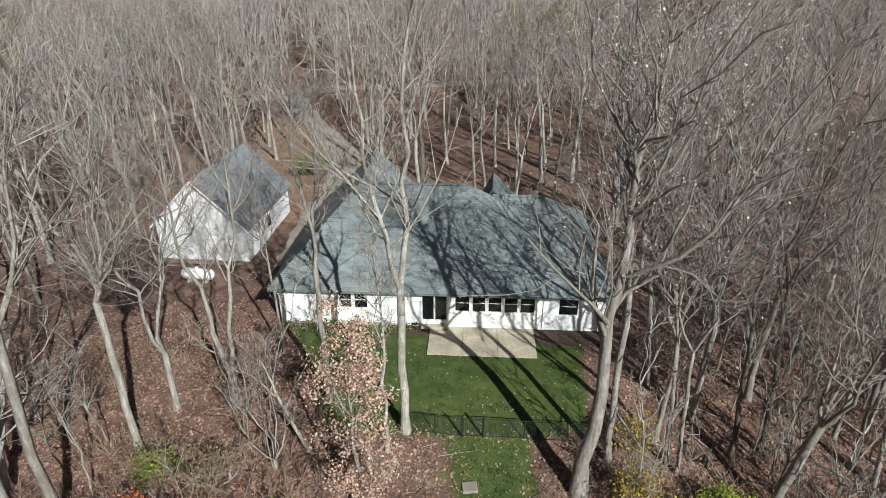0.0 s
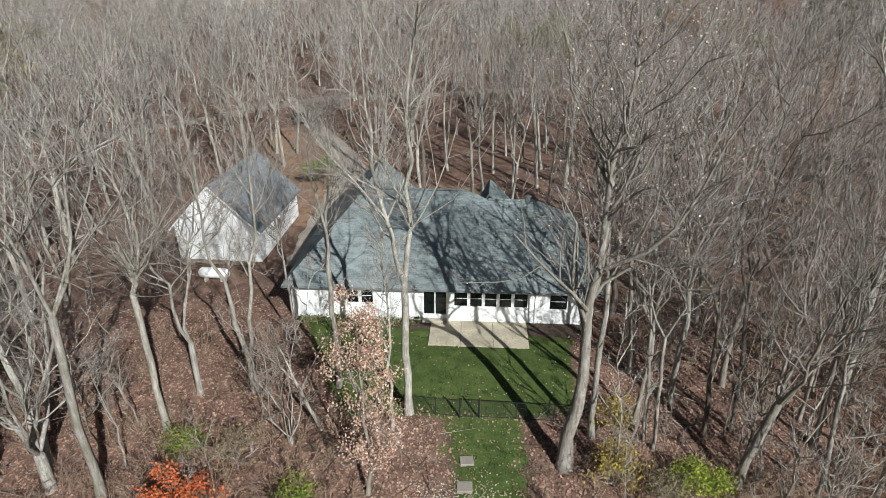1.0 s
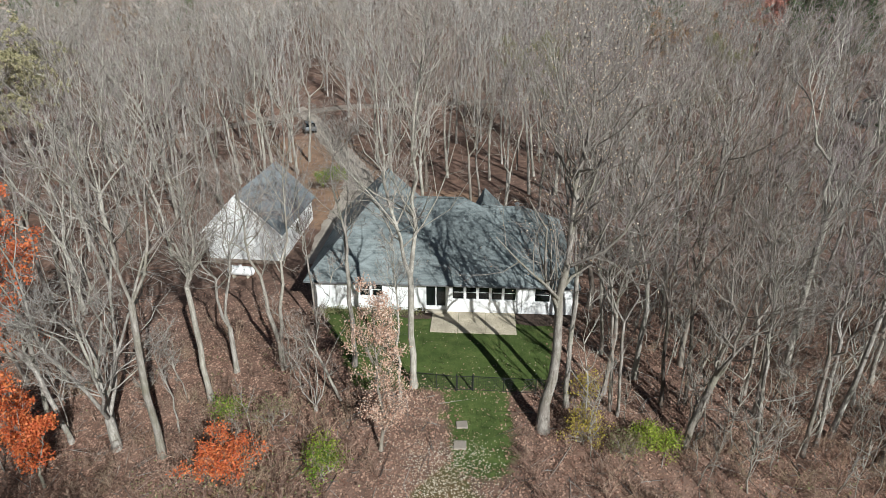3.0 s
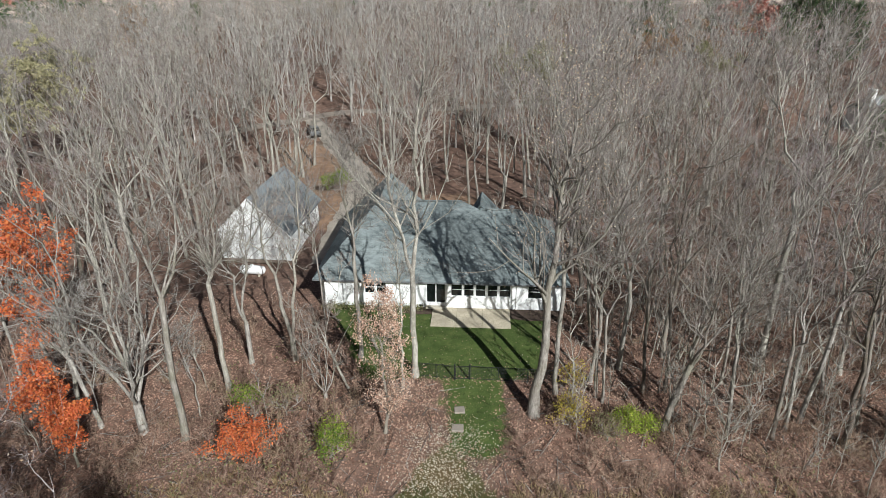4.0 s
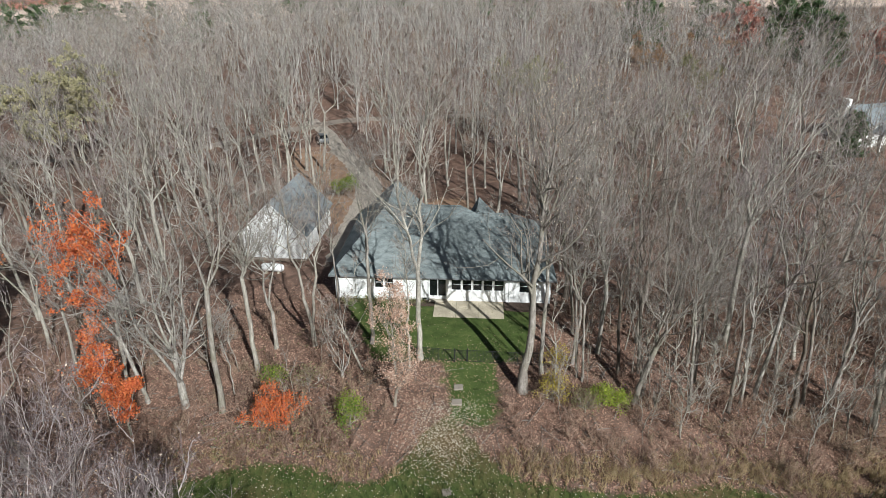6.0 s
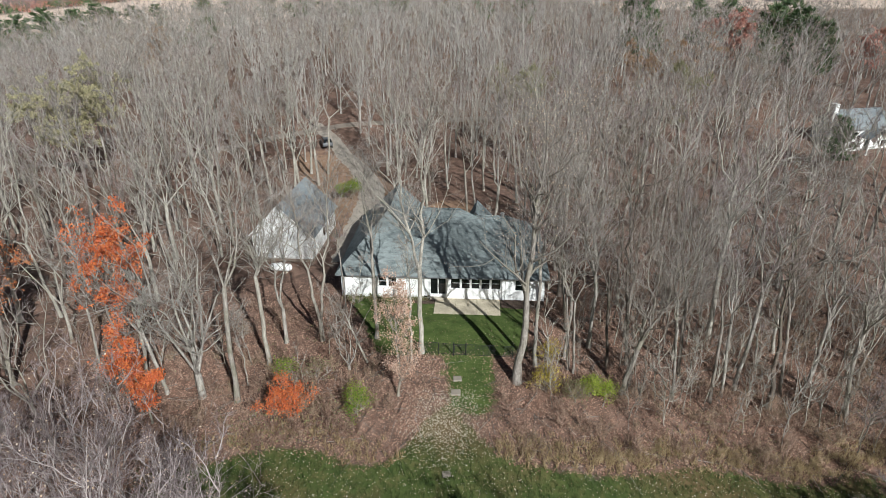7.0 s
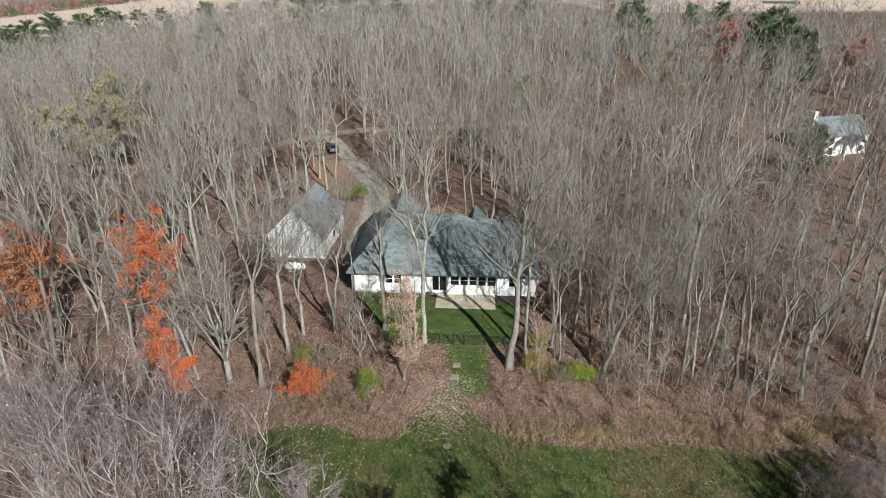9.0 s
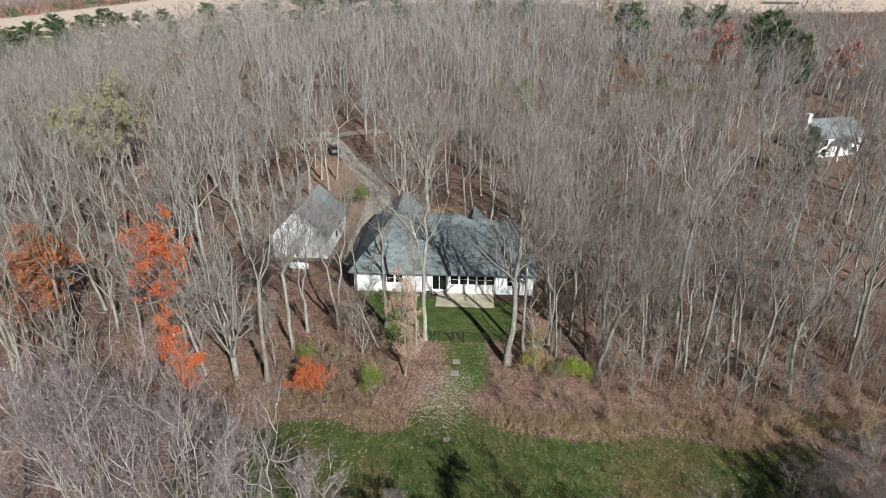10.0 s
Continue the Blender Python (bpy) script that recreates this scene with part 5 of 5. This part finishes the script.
build_edge()


# ---- undergrowth ----
def shrub(seed, h):
    rng = np.random.default_rng(seed)
    s = Soup()
    n = 13
    az = rng.uniform(0, 6.28, n)
    an = np.radians(rng.uniform(5, 50, n))
    way = np.stack([np.cos(az) * np.sin(an), np.sin(az) * np.sin(an), np.cos(an)], 1)
    st = np.stack([np.cos(az) * 0.15, np.sin(az) * 0.15, np.full(n, -0.1)], 1)
    b = limbs(rng, st, way, h * rng.uniform(0.6, 1.1, n), np.full(n, 0.02), 2, -0.06, 0.16, 0.3)
    put_tubes(s, *b, 3)
    at, w, rad, ss, long = sprout(rng, *b, 7, 0.2, 1.0, 20, 55)
    tip = at + w * (long * 0.34 * rng.uniform(0.5, 1.2, len(ss)))[:, None]
    put_spikes(s, at, tip, 0.013)
    b2 = np.stack([at, tip], 1)
    at, w, rad, ss, long = sprout(rng, b2, np.full((len(b2), 2), 0.008), 2, 0.2, 1.0, 20, 50)
    put_spikes(s, at, at + w * (long * 0.6)[:, None], 0.011)
    return s


def build_undergrowth():
    rng = np.random.default_rng(41)
    kinds = []
    for i in range(6):
        kinds.append([tagged(obj("shrub", shrub(700 + i, 1.5 + 0.25 * (i % 3)).mesh("shrub"), M_SHRUB), "tangled bare brown shrub on the woodland floor", "shrub", "bare shrubs"), True])
    spots = []
    while len(spots) < 225:
        if rng.uniform() < 0.62:
            x = rng.uniform(-27, 46)
            y = rng.uniform(12.6, 19.5) + 0.05 * abs(x)
            if -3.2 < x < 4.6 and y < 24:
                continue
        else:
            x, y = rng.uniform(-38, 40), rng.uniform(18, 32)
            if -9.8 < x < 9.2 and y > 21.8 or -1.8 < x < 4.8:
                continue
        if len(spots) > 170:
            x, y = rng.uniform(24, 54), rng.uniform(12, 38)
        if any((x - a) ** 2 + (y - b) ** 2 < 0.5 for a, b in spots):
            continue
        spots.append((x, y))
    for x, y in spots:
        k = kinds[rng.integers(0, 6)]
        s = rng.uniform(0.55, 1.15)
        m = pose(x, y, on_land(x, y), 0, 0, rng.uniform(0, 360)) @ Matrix.Diagonal((s * 1.15, s * 1.15, s, 1))
        if k[1]:
            k[0].matrix_world = m
            k[1] = False
        else:
            copy_thing(k[0], pose(0, 0, 0)).matrix_basis = m
    # the brush that grows between them
    bits = []
    for i in range(5):
        q = Soup()
        n = 9
        az, an = rng.uniform(0, 6.28, n), np.radians(rng.uniform(5, 60, n))
        way = np.stack([np.cos(az) * np.sin(an), np.sin(az) * np.sin(an), np.cos(an)], 1)
        b2 = limbs(rng, np.zeros((n, 3)), way, rng.uniform(0.6, 1.3, n), np.full(n, 0.016), 1, 0, 0)
        put_slivers(q, rng, b2[0][:, 0], b2[0][:, 1], 0.016)
        at, w, rad, ss, long = sprout(rng, *b2, 4, 0.2, 1.0, 25, 65)
        put_slivers(q, rng, at, at + w * (long * 0.5)[:, None], 0.012)
        bits.append(q.arrays())
    out = Soup()
    count = 0
    while count < 1300:
        x = rng.uniform(-36, 50)
        y = rng.uniform(11.8, 19) + 0.05 * abs(x) if rng.uniform() < 0.6 else rng.uniform(18, 34)
        if count > 1000:
            x, y = rng.uniform(24, 58), rng.uniform(11, 42)
        r, g, b = lawn_cover(np.array(x), np.array(y))
        if max(r, g) > 0.4 or -3.4 < x < 4.8 and y < 23 or -13 < x < 11.5 and y > 24:
            continue
        if math.sin(x * 0.55 + 1.7 * math.sin(y * 0.5)) * math.sin(y * 0.7 + 0.4 * x) + 0.6 * rng.uniform(-1, 1) < -0.1 and y < 20:
            continue
        v, q, t = bits[rng.integers(0, 5)]
        a, s = rng.uniform(0, 6.28), rng.uniform(0.5, 1.3)
        c, n = math.cos(a) * s, math.sin(a) * s
        out.put(np.stack([v[:, 0] * c - v[:, 1] * n + x, v[:, 0] * n + v[:, 1] * c + y, v[:, 2] * s + on_land(x, y)], 1), None, t)
        count += 1
    tagged(obj("brush", out.mesh("brush"), M_SHRUB), "low tangled brown brush on the woodland floor", "brush", kind="stuff")
    # slim saplings among the trunks
    slim = []
    for i in range(5):
        data = bare_tree(760 + i, 6 + i * 0.9, 0.045, 0.2, 1 + (i % 3 == 0), (0.05 * (i - 2), 0), 10, 0.9, (10, 3, 3, 2), 0.25, 0.85)
        t = thing("sapling", pose(0, 0, 0), "slim bare sapling among the woodland trunks", "sapling", "bare saplings")
        obj("trunk", data[0].mesh("trunk"), (M_BARK_PALE, M_BARK)[i % 2], t)
        obj("crown", data[1].mesh("crown"), (M_TWIG, M_SHRUB)[i % 2], t)
        slim.append([t, True])
    done = 0
    while done < 265:
        x, y = rng.uniform(-48, 50), rng.uniform(15.5, 56)
        if done < 80:
            x, y = rng.uniform(8, 48), rng.uniform(16, 32)
        elif done < 165:
            x, y = rng.uniform(22, 54), rng.uniform(15.5, 36)
        if not clear_of(x, y) and not (abs(x) > 8 and 15.5 < y < 23):
            continue
        k = slim[rng.integers(0, 5)]
        m = pose(x, y, on_land(x, y), rng.uniform(-6, 6), rng.uniform(-6, 6), rng.uniform(0, 360)) @ Matrix.Scale(rng.uniform(0.6, 1.25), 4)
        done += 1
        if k[1]:
            k[0].matrix_world = m
            k[1] = False
        else:
            copy_thing(k[0], pose(0, 0, 0)).matrix_basis = m
    # fallen sticks
    n = 5200
    x, y = rng.uniform(-44, 46, n), rng.uniform(11, 52, n)
    r, g, b = lawn_cover(x, y)
    ok = (np.maximum(r, g) < 0.3) & ~((x > -24) & (x < 11) & (y > 23) & (y < 53))
    x, y = x[ok], y[ok]
    a, ln = rng.uniform(0, 6.28, len(x)), rng.uniform(0.5, 3.2, len(x))
    st = np.stack([x, y, land(x, y) + 0.03], 1)
    e = np.stack([x + np.cos(a) * ln, y + np.sin(a) * ln, land(x + np.cos(a) * ln, y + np.sin(a) * ln) + rng.uniform(0.02, 0.6, len(x)) * ln * 0.4], 1)
    s = Soup()
    put_spikes(s, st, e, rng.uniform(0.012, 0.04, len(x)))
    tagged(obj("fallen_sticks", s.mesh("fallen_sticks"), M_TWIG), "fallen grey sticks lying in the leaf litter", "sticks", kind="stuff")
    # low evergreen plants along the front wall
    s = Soup()
    c = rng.normal(0, 1, (2600, 3)) * [0.4, 0.22, 0.2] + [0, 0, 0.25]
    c[:, 2] = np.abs(c[:, 2])
    c[:, 0] += rng.choice(np.array([0.9, 1.8, 3.1, 4.0, 4.9, 6.3, 7.2, 8.4]), 2600)
    c[:, 1] -= 0.55
    put_leaves(s, rng, c, 0.14)
    ob = tagged(obj("wall_planting", s.mesh("wall_planting", False), M_OLIVE), "low mossy plants along the foot of the house wall", "plants", kind="stuff")
    ob.matrix_world = HOUSE @ pose(0, 0, -0.15)


build_undergrowth()


def scatter_leaves():
    rng = np.random.default_rng(51)

    def lay(name, n, xr, yr, keep, size, mat, label, category):
        x, y = rng.uniform(*xr, n), rng.uniform(*yr, n)
        ok = rng.uniform(0, 1, n) < keep(x, y)
        x, y = x[ok], y[ok]
        s = Soup()
        at = np.stack([x, y, land(x, y) + 0.03], 1)
        m = len(x)
        a = rng.uniform(0, 6.28, m)
        d = np.stack([np.cos(a), np.sin(a), rng.normal(0, 0.25, m)], 1)
        e = np.stack([-np.sin(a), np.cos(a), rng.normal(0, 0.25, m)], 1)
        z = (size * rng.uniform(0.6, 1.4, m))[:, None]
        v = np.stack([at, at + d * z * 0.5 + e * z * 0.4 + [0, 0, 0.03], at + d * z, at + d * z * 0.5 - e * z * 0.4 + [0, 0, 0.03]], 1)
        i = np.arange(m)[:, None] * 4
        f = np.array([[0, 1, 2], [0, 2, 3]])
        s.put(v.reshape(-1, 3), None, (i[:, :, None] + f[None]).reshape(-1, 3))
        tagged(obj(name, s.mesh(name, False), mat), label, category, kind="stuff")

    def pale(x, y):
        r, g, b = lawn_cover(x, y)
        edge = np.exp(-((x + 1.0) / 1.0) ** 2) * smooth01(15, 17, y) * smooth01(24, 22, y)
        return np.clip(0.05 * r * smooth01(27, 21, y) + 0.008 * r + 0.02 * g + 0.2 * edge, 0, 1)

    lay("fallen_leaves", 330000, (-22, 34), (1, 32), pale, 0.085, M_FALLEN, "pale fallen leaves lying on the grass", "leaves")

    def lane(x, y):
        r, g, b = lawn_cover(x, y)
        return np.exp(-(np.abs(x - 0.1) / 2.6) ** 3) * smooth01(11, 14.5, y) * smooth01(19.2, 17.5, y) + 0.06 * g

    lay("bleached_leaves", 70000, (-14, 30), (5, 20), lane, 0.085, M_BLEACHED, "bleached pale leaves strewn over green grass", "leaves")

    def brown(x, y):
        r, g, b = lawn_cover(x, y)
        return (1 - np.maximum(r, g)) * smooth01(45, 20, y) * 0.95

    lay("leaf_litter", 130000, (-34, 52), (11, 38), brown, 0.15, M_LITTER, "brown leaf litter covering the woodland floor", "leaves")


scatter_leaves()


def grow_grass():
    rng = np.random.default_rng(61)

    def blades(name, n, xr, yr, keep, h, mat, label, clump):
        x, y = rng.uniform(*xr, n), rng.uniform(*yr, n)
        ok = rng.uniform(0, 1, n) < keep(x, y)
        x, y = np.repeat(x[ok], clump), np.repeat(y[ok], clump)
        m = len(x)
        x, y = x + rng.normal(0, 0.1, m), y + rng.normal(0, 0.1, m)
        at = np.stack([x, y, land(x, y) - 0.02], 1)
        tip = at + np.stack([rng.normal(0, 0.35, m), rng.normal(0, 0.35, m), np.ones(m)], 1) * (h * rng.uniform(0.5, 1.3, m))[:, None]
        s = Soup()
        put_spikes(s, at, tip, 0.026)
        tagged(obj(name, s.mesh(name, False), mat), label, "grass", kind="stuff")

    blades("lawn_grass", 9000, (-11, 10), (8, 33), lambda x, y: lawn_cover(x, y)[0], 0.10, M_GRASS, "short green lawn grass", 4)
    blades("meadow_grass", 19000, (-24, 36), (-1, 14), lambda x, y: lawn_cover(x, y)[1], 0.3, M_GRASS, "rough green meadow grass", 2)

    def rim(x, y):
        r, g, b = lawn_cover(x, y)
        e = 12.2 + 0.065 * np.clip(x, 0, 40) - 0.17 * np.clip(x, -14, 0) + 0.5 * np.sin(x * 0.4)
        return np.exp(-((y - e) / 0.9) ** 2) * (np.abs(x - 0.6) > 3.6) * (0.35 + 0.65 * smooth01(-2, 8, x))

    blades("dry_grass", 9000, (-22, 46), (8, 18), rim, 0.7, M_DRY, "tall dry tan grass along the meadow's edge", 7)


grow_grass()


def grow_brambles():
    rng = np.random.default_rng(71)
    n = 26000
    x = rng.uniform(-25, 44, n)
    y = rng.uniform(12.0, np.where(x < -4, 27, 19), n)
    lump = np.sin(x * 0.9 + 1.3 * np.sin(y * 0.8)) * np.sin(y * 1.1 + 0.7 * x) + 0.5 * np.sin(x * 0.37)
    bank = smooth01(-5, -8, x) * smooth01(18.5, 16.5, y) * smooth01(13.2, 14.2, y)
    keep = (lump > 0.35 - 0.7 * bank) & ((x < -4.2) | (x > 6.5)) & (rng.uniform(0, 1, n) < np.where(x < 0, 0.3 + 0.6 * bank, 0.15))
    x, y = x[keep], y[keep]
    s = Soup()
    mound = 0.35 + 0.5 * bank[keep] * (0.5 + 0.5 * np.sin(x * 2.1) * np.sin(y * 1.7))
    put_leaves(s, rng, np.stack([x, y, land(x, y) + np.abs(rng.normal(0, 1, len(x))) * mound], 1), 0.15)
    tagged(obj("brambles", s.mesh("brambles", False), M_OLIVE), "low olive-green brambles at the meadow's edge", "brambles", kind="stuff")


grow_brambles()
